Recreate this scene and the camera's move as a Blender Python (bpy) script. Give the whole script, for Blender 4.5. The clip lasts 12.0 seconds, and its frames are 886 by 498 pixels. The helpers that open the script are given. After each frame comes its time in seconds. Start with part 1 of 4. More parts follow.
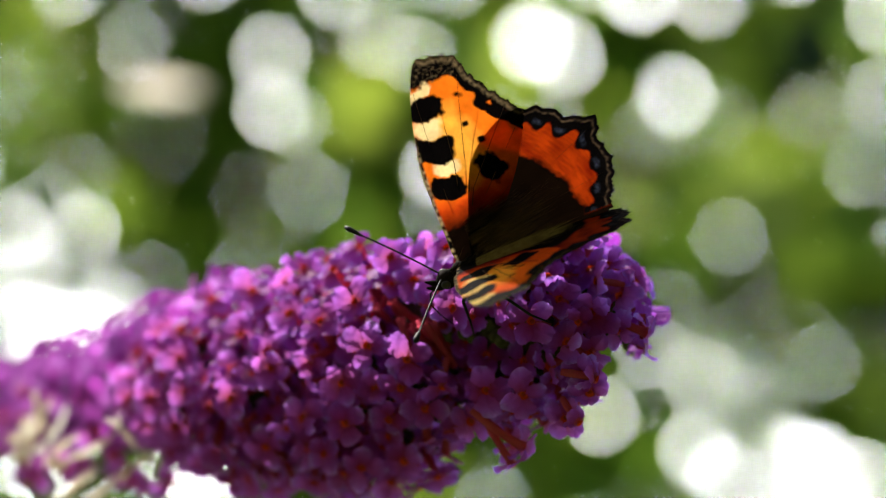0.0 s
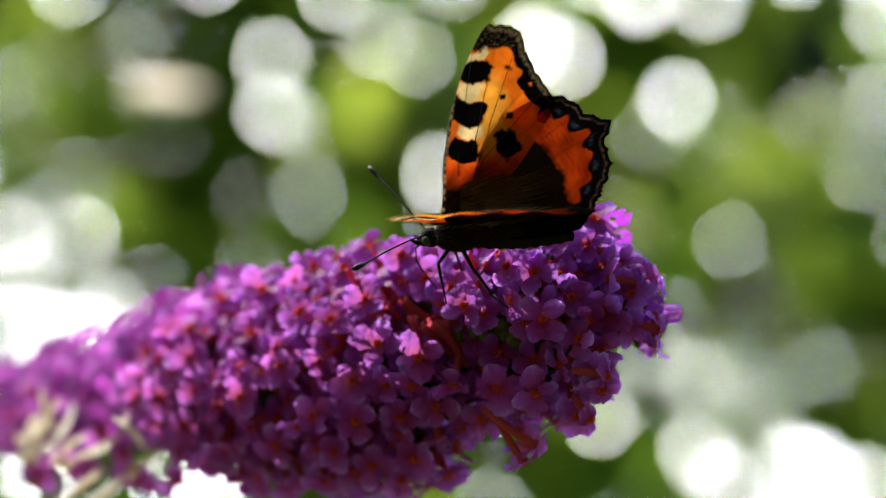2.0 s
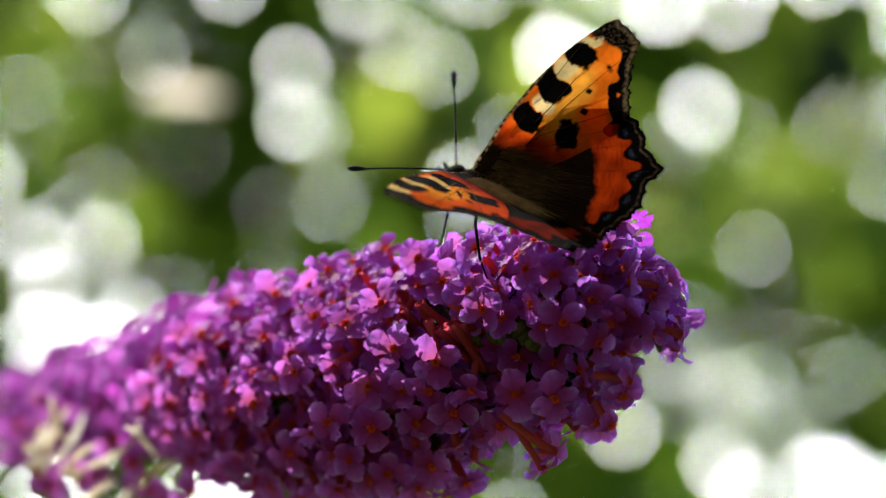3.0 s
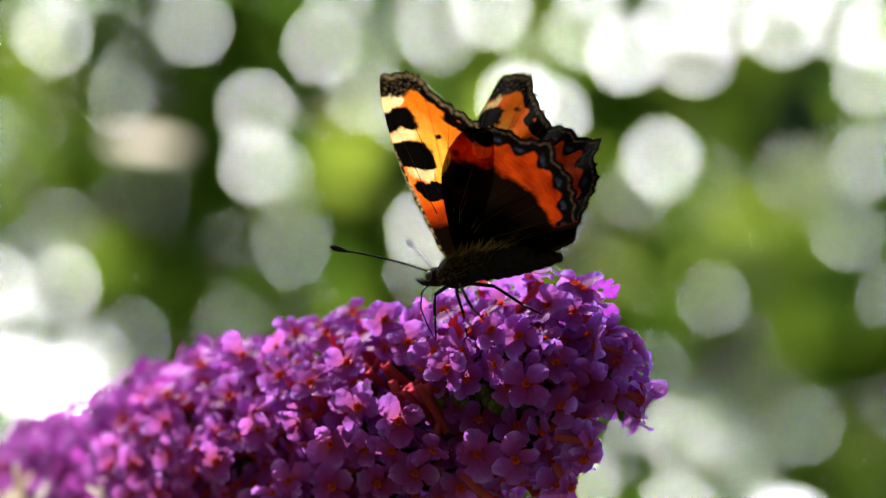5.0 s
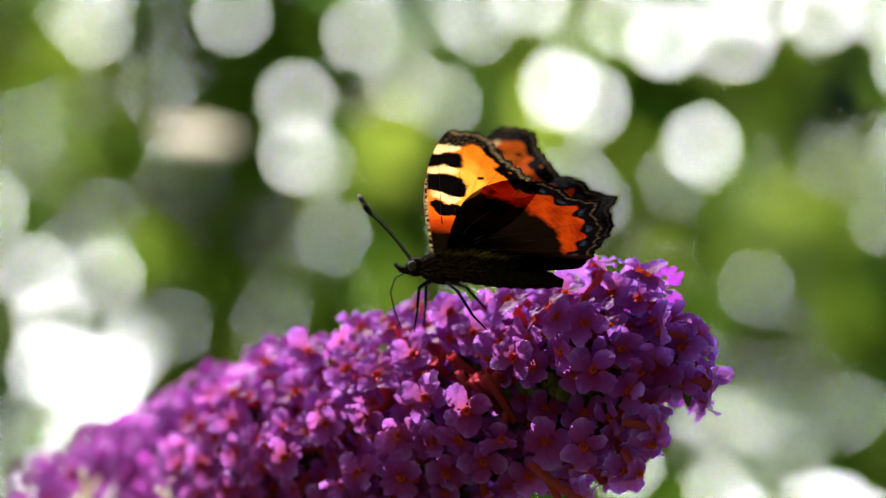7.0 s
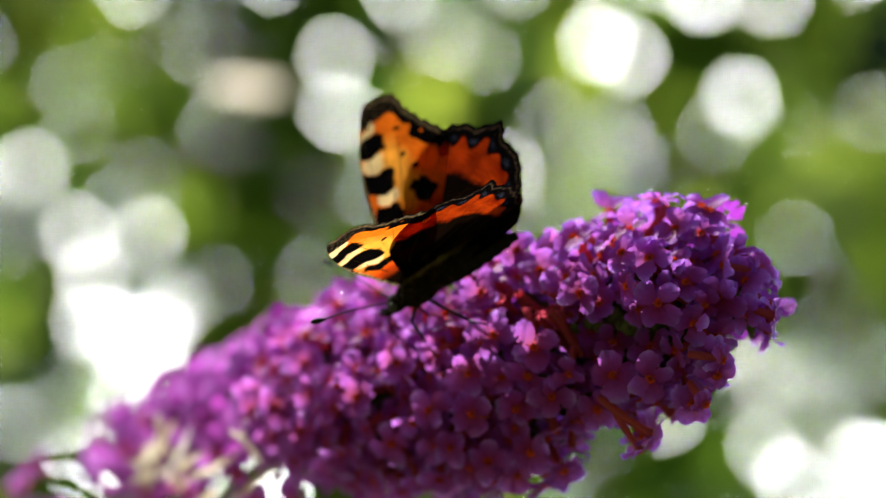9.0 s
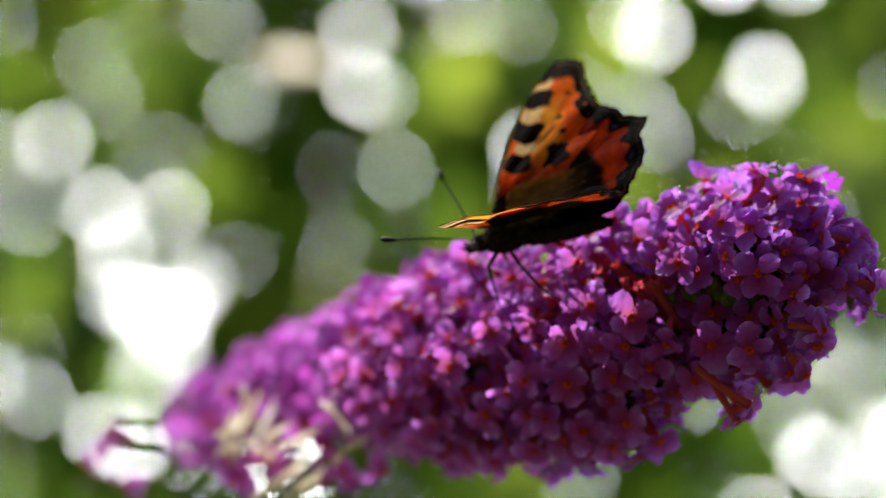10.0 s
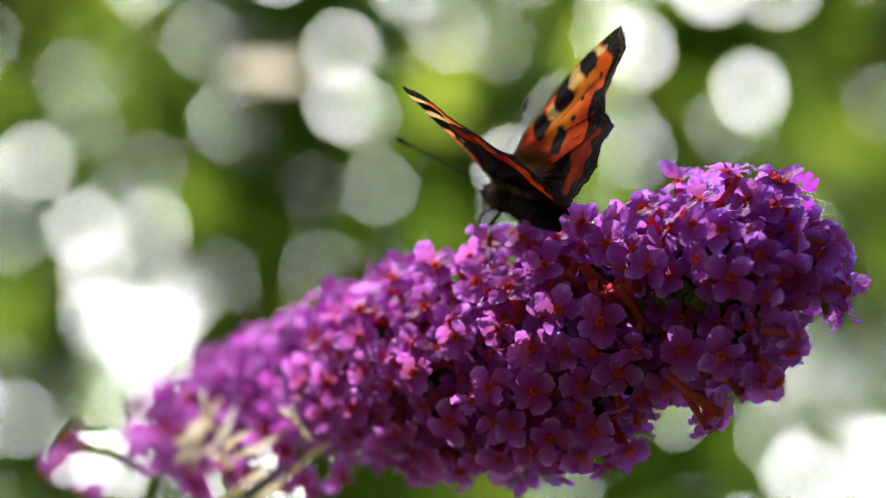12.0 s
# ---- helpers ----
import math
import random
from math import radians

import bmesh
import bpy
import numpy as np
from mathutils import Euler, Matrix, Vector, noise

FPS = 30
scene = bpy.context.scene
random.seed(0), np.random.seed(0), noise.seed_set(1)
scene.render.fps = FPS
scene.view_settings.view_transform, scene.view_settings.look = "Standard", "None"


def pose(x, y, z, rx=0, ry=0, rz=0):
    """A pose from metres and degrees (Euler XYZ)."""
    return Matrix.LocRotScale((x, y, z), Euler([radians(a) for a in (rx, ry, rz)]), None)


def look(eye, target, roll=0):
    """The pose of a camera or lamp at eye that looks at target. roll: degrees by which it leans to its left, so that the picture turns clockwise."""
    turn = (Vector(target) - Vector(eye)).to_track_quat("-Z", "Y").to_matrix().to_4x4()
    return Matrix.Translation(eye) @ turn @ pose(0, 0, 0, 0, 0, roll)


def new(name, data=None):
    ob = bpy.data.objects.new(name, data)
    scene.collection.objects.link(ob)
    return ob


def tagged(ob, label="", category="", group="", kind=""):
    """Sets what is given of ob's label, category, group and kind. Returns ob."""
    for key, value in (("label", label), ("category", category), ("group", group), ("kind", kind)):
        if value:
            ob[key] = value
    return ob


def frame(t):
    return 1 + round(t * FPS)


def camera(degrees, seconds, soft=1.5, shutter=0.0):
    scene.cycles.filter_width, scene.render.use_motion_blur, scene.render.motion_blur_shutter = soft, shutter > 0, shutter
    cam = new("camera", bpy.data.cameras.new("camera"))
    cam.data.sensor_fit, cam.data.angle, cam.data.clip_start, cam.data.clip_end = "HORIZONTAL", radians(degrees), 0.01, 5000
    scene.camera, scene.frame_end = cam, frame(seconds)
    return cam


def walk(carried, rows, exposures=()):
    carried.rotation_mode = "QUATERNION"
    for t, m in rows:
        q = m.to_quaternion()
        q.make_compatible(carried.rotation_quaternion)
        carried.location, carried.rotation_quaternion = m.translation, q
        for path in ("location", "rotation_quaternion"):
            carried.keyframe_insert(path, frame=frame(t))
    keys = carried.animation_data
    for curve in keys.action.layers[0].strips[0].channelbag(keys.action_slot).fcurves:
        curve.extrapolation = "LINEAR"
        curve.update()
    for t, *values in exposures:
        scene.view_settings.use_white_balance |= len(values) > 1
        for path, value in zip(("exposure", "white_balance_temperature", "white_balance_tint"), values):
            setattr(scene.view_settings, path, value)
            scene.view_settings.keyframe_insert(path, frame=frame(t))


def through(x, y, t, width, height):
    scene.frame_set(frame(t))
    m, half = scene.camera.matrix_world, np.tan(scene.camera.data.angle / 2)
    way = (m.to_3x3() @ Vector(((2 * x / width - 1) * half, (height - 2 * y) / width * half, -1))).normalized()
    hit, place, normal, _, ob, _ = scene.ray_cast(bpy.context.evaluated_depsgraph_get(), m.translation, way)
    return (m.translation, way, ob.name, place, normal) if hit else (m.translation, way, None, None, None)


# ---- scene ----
LENS = 14.0
cam = camera(LENS, 12.0, soft=1.1)
# the lens is wide open and focused on the tip of the flower spike
cam.data.dof.use_dof = True
cam.data.dof.focus_distance = 0.4205
cam.data.dof.aperture_fstop = 13.4
PATH = [
    (0, pose(0.00000, -0.43430, 1.50769, 102.000, 0.136, 0.029)),
    (0.5, pose(-0.00319, -0.43470, 1.50773, 101.710, 0.029, -0.017)),
    (1, pose(-0.00137, -0.43671, 1.50691, 101.439, -0.014, -0.050)),
    (1.5, pose(-0.00194, -0.43490, 1.50763, 101.935, -0.025, 0.038)),
    (2, pose(-0.00161, -0.43288, 1.50720, 102.068, 0.048, -0.027)),
    (2.5, pose(-0.00317, -0.42632, 1.50659, 102.053, -0.120, 0.299)),
    (3, pose(-0.00100, -0.42343, 1.50833, 102.232, -0.074, 0.316)),
    (3.5, pose(0.00147, -0.42408, 1.50962, 102.480, -0.311, 0.080)),
    (3.7, pose(0.00238, -0.42828, 1.51015, 102.480, -0.839, 0.165)),
    (5.3, pose(-0.00221, -0.42657, 1.51051, 102.951, -0.543, -0.482)),
    (5.5, pose(-0.00238, -0.42660, 1.51081, 102.836, -0.487, -0.414)),
    (6, pose(0.00057, -0.42686, 1.50956, 102.923, -0.022, -0.307)),
    (6.5, pose(-0.00147, -0.42728, 1.50972, 102.900, 0.330, -0.117)),
    (7, pose(-0.00500, -0.42786, 1.51053, 102.711, -0.312, 0.219)),
    (7.2, pose(-0.00407, -0.42890, 1.50964, 102.712, -0.398, 0.195)),
    (8.8, pose(-0.01087, -0.43375, 1.50715, 102.111, -0.125, 1.113)),
    (9, pose(-0.00890, -0.43539, 1.50649, 102.047, 0.130, 0.891)),
    (9.5, pose(-0.00995, -0.43466, 1.50648, 101.830, -0.048, 1.095)),
    (10, pose(-0.01963, -0.43356, 1.50602, 101.683, -0.087, 0.985)),
    (10.5, pose(-0.01330, -0.43151, 1.50633, 101.655, 0.145, 0.581)),
    (11, pose(-0.01057, -0.42573, 1.50832, 101.747, 0.559, 1.062)),
    (11.5, pose(-0.01560, -0.42306, 1.50691, 102.094, 0.430, 1.013)),
    (12, pose(-0.01685, -0.41965, 1.50674, 102.019, 0.189, 0.842)),
]
walk(cam, PATH)

# ---- world, sun, exposure ----
SUN_WAY = Vector((-0.34, 0.52, 0.79)).normalized()      # towards the sun, behind the flower
sky = bpy.data.worlds.new("sky")
scene.world = sky
sky.use_nodes = True
sky_nodes = sky.node_tree.nodes
sky_tex = sky_nodes.new("ShaderNodeTexSky")
sky_tex.sky_type = "NISHITA"
sky_tex.sun_disc = False
sky_tex.sun_elevation = math.asin(SUN_WAY.z)
sky_tex.sun_rotation = math.atan2(SUN_WAY.x, SUN_WAY.y)
sky_tex.dust_density = 4.0
sky_nodes["Background"].inputs["Strength"].default_value = 0.105
sky.node_tree.links.new(sky_tex.outputs["Color"], sky_nodes["Background"].inputs["Color"])
sun_data = bpy.data.lights.new("sun", "SUN")
sun_data.energy = 5.0
sun_data.angle = radians(0.5)
sun_data.color = (1.0, 0.95, 0.86)
sun = new("sun", sun_data)
sun.matrix_world = look(SUN_WAY * 20, (0, 0, 0))
scene.view_settings.exposure = 0.98


# ---- materials ----
def material(name):
    """A node material, with its nodes, links and output; the default shader removed."""
    mat = bpy.data.materials.new(name)
    mat.use_nodes = True
    nodes, links = mat.node_tree.nodes, mat.node_tree.links
    nodes.remove(nodes["Principled BSDF"])
    return mat, nodes, links, nodes["Material Output"]


def ramp(nodes, stops):
    node = nodes.new("ShaderNodeValToRGB")
    while len(node.color_ramp.elements) < len(stops):
        node.color_ramp.elements.new(0.5)
    for element, (at, colour) in zip(node.color_ramp.elements, stops):
        element.position, element.color = at, (*colour, 1)
    return node


def noise_tex(nodes, links, scale, detail=4.0, rough=0.6):
    coords = nodes.new("ShaderNodeTexCoord")
    tex = nodes.new("ShaderNodeTexNoise")
    tex.inputs["Scale"].default_value, tex.inputs["Detail"].default_value, tex.inputs["Roughness"].default_value = scale, detail, rough
    links.new(coords.outputs["Object"], tex.inputs["Vector"])
    return tex


def thin_leafy(name, stops, through, roughness, bump_scale, bump=0.2, random_by="object", spread=0.35, specular=0.08):
    """Petal or leaf tissue: a coloured surface that lets part of the light through."""
    mat, nodes, links, out = material(name)
    tex = noise_tex(nodes, links, bump_scale)
    fine = noise_tex(nodes, links, bump_scale * 5, 2.0)
    if random_by == "object":
        info = nodes.new("ShaderNodeObjectInfo").outputs["Random"]
    else:
        info = nodes.new("ShaderNodeNewGeometry").outputs["Random Per Island"]
    mix = nodes.new("ShaderNodeMath")
    mix.operation = "MULTIPLY_ADD"
    links.new(info, mix.inputs[0])
    mix.inputs[1].default_value = spread * 2
    links.new(tex.outputs["Fac"], mix.inputs[2])
    less = nodes.new("ShaderNodeMath")
    less.operation = "SUBTRACT"
    links.new(mix.outputs[0], less.inputs[0])
    less.inputs[1].default_value = spread
    colour = ramp(nodes, stops)
    links.new(less.outputs[0], colour.inputs["Fac"])
    relief = nodes.new("ShaderNodeBump")
    relief.inputs["Strength"].default_value = bump
    relief.inputs["Distance"].default_value = 0.0005
    links.new(fine.outputs["Fac"], relief.inputs["Height"])
    face = nodes.new("ShaderNodeBsdfPrincipled")
    face.inputs["Roughness"].default_value = roughness
    face.inputs["Specular IOR Level"].default_value = specular
    links.new(colour.outputs["Color"], face.inputs["Base Color"])
    links.new(relief.outputs["Normal"], face.inputs["Normal"])
    lit = nodes.new("ShaderNodeBsdfTranslucent")
    links.new(colour.outputs["Color"], lit.inputs["Color"])
    both = nodes.new("ShaderNodeMixShader")
    both.inputs["Fac"].default_value = through
    links.new(face.outputs[0], both.inputs[1])
    links.new(lit.outputs[0], both.inputs[2])
    links.new(both.outputs[0], out.inputs["Surface"])
    return mat


def solid(name, stops, roughness, scale, bump=0.3, distance=0.0005, specular=0.3):
    mat, nodes, links, out = material(name)
    tex = noise_tex(nodes, links, scale)
    colour = ramp(nodes, stops)
    links.new(tex.outputs["Fac"], colour.inputs["Fac"])
    relief = nodes.new("ShaderNodeBump")
    relief.inputs["Strength"].default_value, relief.inputs["Distance"].default_value = bump, distance
    links.new(tex.outputs["Fac"], relief.inputs["Height"])
    face = nodes.new("ShaderNodeBsdfPrincipled")
    face.inputs["Roughness"].default_value = roughness
    face.inputs["Specular IOR Level"].default_value = specular
    links.new(colour.outputs["Color"], face.inputs["Base Color"])
    links.new(relief.outputs["Normal"], face.inputs["Normal"])
    links.new(face.outputs[0], out.inputs["Surface"])
    return mat


def petal_tissue():
    """A corolla lobe: deeper and redder towards the throat, finely veined, with a paler rim; each one differs a little."""
    mat, nodes, links, out = material("petal")
    coords = nodes.new("ShaderNodeTexCoord")
    split = nodes.new("ShaderNodeSeparateXYZ")
    links.new(coords.outputs["Object"], split.inputs[0])
    along = nodes.new("ShaderNodeMapRange")
    along.inputs["From Min"].default_value, along.inputs["From Max"].default_value = 0.0004, 0.0029
    links.new(split.outputs["X"], along.inputs["Value"])
    stretch = nodes.new("ShaderNodeMapping")
    stretch.inputs["Scale"].default_value = (250, 1900, 250)
    links.new(coords.outputs["Object"], stretch.inputs["Vector"])
    veins_tex = nodes.new("ShaderNodeTexNoise")
    veins_tex.inputs["Scale"].default_value, veins_tex.inputs["Detail"].default_value = 1.0, 3.0
    links.new(stretch.outputs[0], veins_tex.inputs["Vector"])
    info = nodes.new("ShaderNodeObjectInfo")
    total = nodes.new("ShaderNodeMath")
    total.operation = "MULTIPLY_ADD"
    links.new(veins_tex.outputs["Fac"], total.inputs[0])
    total.inputs[1].default_value = 0.35
    links.new(along.outputs[0], total.inputs[2])
    lean = nodes.new("ShaderNodeMath")
    lean.operation = "MULTIPLY_ADD"
    links.new(info.outputs["Random"], lean.inputs[0])
    lean.inputs[1].default_value = 0.36
    links.new(total.outputs[0], lean.inputs[2])
    less = nodes.new("ShaderNodeMath")
    less.operation = "SUBTRACT"
    links.new(lean.outputs[0], less.inputs[0])
    less.inputs[1].default_value = 0.34
    colour = ramp(nodes, [(0.0, (0.33, 0.010, 0.12)), (0.2, (0.33, 0.016, 0.27)), (0.5, (0.355, 0.034, 0.46)), (0.78, (0.40, 0.074, 0.67)), (1.0, (0.50, 0.20, 0.88))])
    links.new(less.outputs[0], colour.inputs["Fac"])
    # older florets towards the base are pinker; the sunlit side's brightness is put in too
    where = nodes.new("ShaderNodeSeparateXYZ")
    links.new(info.outputs["Location"], where.inputs[0])
    age = nodes.new("ShaderNodeMapRange")
    age.inputs["From Min"].default_value, age.inputs["From Max"].default_value = 0.000, -0.042
    links.new(where.outputs["X"], age.inputs["Value"])
    older = nodes.new("ShaderNodeMixRGB")
    older.blend_type = "MULTIPLY"
    links.new(age.outputs[0], older.inputs["Fac"])
    links.new(colour.outputs["Color"], older.inputs["Color1"])
    older.inputs["Color2"].default_value = (1.25, 1.18, 0.92, 1)
    colour = older
    relief = nodes.new("ShaderNodeBump")
    relief.inputs["Strength"].default_value, relief.inputs["Distance"].default_value = 0.45, 0.0002
    links.new(veins_tex.outputs["Fac"], relief.inputs["Height"])
    face = nodes.new("ShaderNodeBsdfPrincipled")
    face.inputs["Roughness"].default_value, face.inputs["Specular IOR Level"].default_value = 0.55, 0.10
    links.new(colour.outputs["Color"], face.inputs["Base Color"])
    links.new(relief.outputs["Normal"], face.inputs["Normal"])
    lit = nodes.new("ShaderNodeBsdfTranslucent")
    pale = nodes.new("ShaderNodeMixRGB")
    pale.inputs["Fac"].default_value = 0.13
    links.new(colour.outputs["Color"], pale.inputs["Color1"])
    pale.inputs["Color2"].default_value = (0.82, 0.62, 0.92, 1)
    links.new(pale.outputs["Color"], lit.inputs["Color"])
    both = nodes.new("ShaderNodeMixShader")
    both.inputs["Fac"].default_value = 0.6
    links.new(face.outputs[0], both.inputs[1])
    links.new(lit.outputs[0], both.inputs[2])
    links.new(both.outputs[0], out.inputs["Surface"])
    return mat


def wing_tissue():
    """Scaled wing membrane: its pattern is stored on the mesh, and light shines through the pale scales."""
    mat, nodes, links, out = material("wing_scales")
    pattern = nodes.new("ShaderNodeAttribute")
    pattern.attribute_name = "pattern"
    grain = noise_tex(nodes, links, 3500, 2.0)
    mottle = noise_tex(nodes, links, 500, 3.0)
    dust = nodes.new("ShaderNodeMixRGB")
    dust.blend_type = "MULTIPLY"
    dust.inputs["Fac"].default_value = 0.55
    shade = ramp(nodes, [(0.3, (0.55, 0.5, 0.45)), (0.62, (1, 1, 1))])
    links.new(mottle.outputs["Fac"], shade.inputs["Fac"])
    links.new(pattern.outputs["Color"], dust.inputs["Color1"])
    links.new(shade.outputs["Color"], dust.inputs["Color2"])
    relief = nodes.new("ShaderNodeBump")
    relief.inputs["Strength"].default_value, relief.inputs["Distance"].default_value = 0.35, 0.0001
    links.new(grain.outputs["Fac"], relief.inputs["Height"])
    face = nodes.new("ShaderNodeBsdfPrincipled")
    face.inputs["Roughness"].default_value, face.inputs["Specular IOR Level"].default_value = 0.8, 0.02
    deep = nodes.new("ShaderNodeGamma")
    deep.inputs["Gamma"].default_value = 1.45
    links.new(dust.outputs["Color"], deep.inputs["Color"])
    links.new(deep.outputs["Color"], face.inputs["Base Color"])
    links.new(relief.outputs["Normal"], face.inputs["Normal"])
    lit = nodes.new("ShaderNodeBsdfTranslucent")
    links.new(dust.outputs["Color"], lit.inputs["Color"])
    both = nodes.new("ShaderNodeMixShader")
    both.inputs["Fac"].default_value = 0.52
    links.new(face.outputs[0], both.inputs[1])
    links.new(lit.outputs[0], both.inputs[2])
    links.new(both.outputs[0], out.inputs["Surface"])
    return mat


PETAL = petal_tissue()
# lighter petals: sunlight on the spike's upper left is put into the colour
PETAL_FAR = thin_leafy("petal_far", [(0.1, (0.40, 0.04, 0.38)), (0.5, (0.48, 0.09, 0.53)), (0.9, (0.60, 0.24, 0.72))], 0.55, 0.6, 300, 0.35, "island")
PETAL_YOUNG = thin_leafy("petal_young", [(0.1, (0.30, 0.025, 0.36)), (0.5, (0.36, 0.07, 0.56)), (0.9, (0.48, 0.20, 0.80))], 0.5, 0.6, 300, 0.35, "island")
TUBE = thin_leafy("corolla_tube", [(0.1, (0.38, 0.036, 0.075)), (0.9, (0.60, 0.10, 0.14))], 0.6, 0.5, 300)
THROAT = thin_leafy("throat", [(0.1, (0.42, 0.022, 0.010)), (0.9, (0.74, 0.075, 0.012))], 0.3, 0.5, 600)
THROAT_FLOOR = solid("throat_floor", [(0.3, (0.16, 0.008, 0.004)), (0.7, (0.34, 0.025, 0.006))], 0.7, 900)
STALK = solid("flower_stalk", [(0.3, (0.06, 0.08, 0.03)), (0.7, (0.16, 0.17, 0.07))], 0.7, 700, 0.5)
CALYX = solid("calyx", [(0.3, (0.040, 0.034, 0.018)), (0.7, (0.12, 0.105, 0.045))], 0.85, 900, 0.3, 0.0005, 0.05)
DRY = thin_leafy("dry_corolla", [(0.05, (0.62, 0.48, 0.30)), (0.4, (0.88, 0.82, 0.72)), (0.9, (0.97, 0.96, 0.93))], 0.7, 0.6, 400)
WING = wing_tissue()
VEIN = solid("wing_vein", [(0.3, (0.03, 0.012, 0.006)), (0.7, (0.07, 0.03, 0.012))], 0.8, 900, 0.3, 0.0005, 0.03)
CHITIN = solid("chitin", [(0.3, (0.003, 0.0025, 0.002)), (0.7, (0.012, 0.008, 0.006))], 0.6, 1500, 0.4, 0.0001, 0.12)
FUR_SKIN = solid("furry_skin", [(0.3, (0.003, 0.002, 0.0015)), (0.7, (0.014, 0.008, 0.005))], 0.9, 1500, 0.6, 0.0002, 0.05)
# one hair in two tones: shade put into the first, sunlight into the second
HAIR = solid("hair", [(0.3, (0.035, 0.014, 0.005)), (0.7, (0.12, 0.052, 0.016))], 0.7, 800, 0.3, 0.0005, 0.08)
SUNLIT_HAIR = solid("sunlit_hair", [(0.3, (0.15, 0.08, 0.028)), (0.7, (0.33, 0.20, 0.085))], 0.5, 800, 0.3, 0.0005, 0.2)
EYE = solid("compound_eye", [(0.3, (0.008, 0.005, 0.004)), (0.7, (0.03, 0.018, 0.012))], 0.5, 4000, 0.4, 0.00005)
LEAF = thin_leafy("shrub_leaf", [(0.1, (0.04, 0.11, 0.014)), (0.5, (0.18, 0.31, 0.030)), (0.9, (0.42, 0.53, 0.066))], 0.6, 0.55, 60, 0.3, "island", 0.4, 0.12)
# for the unseen wall added behind the camera against sky light
BLOCK_GREEN = solid("block_green", [(0.3, (0.04, 0.06, 0.014)), (0.7, (0.10, 0.14, 0.035))], 0.8, 12, 0.9, 0.05)
BARK = solid("bark", [(0.3, (0.05, 0.04, 0.03)), (0.7, (0.16, 0.13, 0.10))], 0.9, 40, 0.8, 0.01)
GRASS = solid("grass", [(0.3, (0.035, 0.06, 0.015)), (0.7, (0.09, 0.12, 0.03))], 0.9, 3, 0.6, 0.03)
# dark leaf tone: the broad leaf's shade is put into this colour
DARK_LEAF = thin_leafy("dark_leaf", [(0.1, (0.008, 0.018, 0.010)), (0.9, (0.02, 0.035, 0.018))], 0.2, 0.7, 60)
DEAD_LEAF = thin_leafy("pale_leaf", [(0.1, (0.66, 0.58, 0.46)), (0.9, (0.85, 0.78, 0.66))], 0.65, 0.6, 60)
MM = 0.001


def part(name, bm, mat, parent=None, label="", smooth=True):
    """Links a bmesh as one mesh object, under a thing or a part."""
    mesh = bpy.data.meshes.new(name)
    bm.to_mesh(mesh)
    bm.free()
    mesh.materials.append(mat)
    if smooth:
        mesh.polygons.foreach_set("use_smooth", [True] * len(mesh.polygons))
    ob = new(name, mesh)
    ob.parent = parent
    if label:
        tagged(ob, label)
    return ob


def tube_into(bm, points, radii, sides=8, cap=True):
    """A round tube along points."""
    rings, points = [], [Vector(p) for p in points]
    side = None
    for n, p in enumerate(points):
        way = (points[min(n + 1, len(points) - 1)] - points[max(n - 1, 0)]).normalized()
        if side is None:
            side = way.orthogonal().normalized()
        side = (side - way * side.dot(way)).normalized()
        other = way.cross(side)
        rings.append([bm.verts.new(p + radii[n] * (math.cos(a) * side + math.sin(a) * other)) for a in (2 * math.pi * k / sides for k in range(sides))])
    for a, b in zip(rings, rings[1:]):
        for k in range(sides):
            bm.faces.new((a[k], a[(k + 1) % sides], b[(k + 1) % sides], b[k]))
    if cap:
        bm.faces.new(rings[0][::-1])
        bm.faces.new(rings[-1])


def egg_into(bm, centre, radii, rings=10, sides=14, m=None):
    """An egg-shaped body, its long axis along x."""
    rows = []
    for i in range(1, rings):
        a = math.pi * i / rings
        rows.append([bm.verts.new(Vector((centre[0] + radii[0] * math.cos(a), centre[1] + radii[1] * math.sin(a) * math.cos(b), centre[2] + radii[2] * math.sin(a) * math.sin(b))))
                     for b in (2 * math.pi * k / sides for k in range(sides))])
    front = bm.verts.new((centre[0] + radii[0], centre[1], centre[2]))
    back = bm.verts.new((centre[0] - radii[0], centre[1], centre[2]))
    for k in range(sides):
        bm.faces.new((front, rows[0][k], rows[0][(k + 1) % sides]))
        bm.faces.new((back, rows[-1][(k + 1) % sides], rows[-1][k]))
    for a, b in zip(rows, rows[1:]):
        for k in range(sides):
            bm.faces.new((a[k], b[k], b[(k + 1) % sides], a[(k + 1) % sides]))


# ---- ground ----
def ground():
    bm = bmesh.new()
    radii = [0, 2, 5, 10, 20, 40, 90, 200, 500, 1500]
    rows = []
    for r in radii:
        rows.append([bm.verts.new((r * math.cos(a), r * math.sin(a), 0.04 * noise.noise((r * math.cos(a) * 0.3, r * math.sin(a) * 0.3, 0)) * min(r, 10) / 5))
                     for a in (2 * math.pi * k / 48 for k in range(48))] if r else [bm.verts.new((0, 0, 0))])
    for k in range(48):
        bm.faces.new((rows[0][0], rows[1][k], rows[1][(k + 1) % 48]))
    for a, b in zip(rows[1:], rows[2:]):
        for k in range(48):
            bm.faces.new((a[k], b[k], b[(k + 1) % 48], a[(k + 1) % 48]))
    tagged(part("ground", bm, GRASS), "green grassy garden ground under the shrubs", "ground", kind="structure")


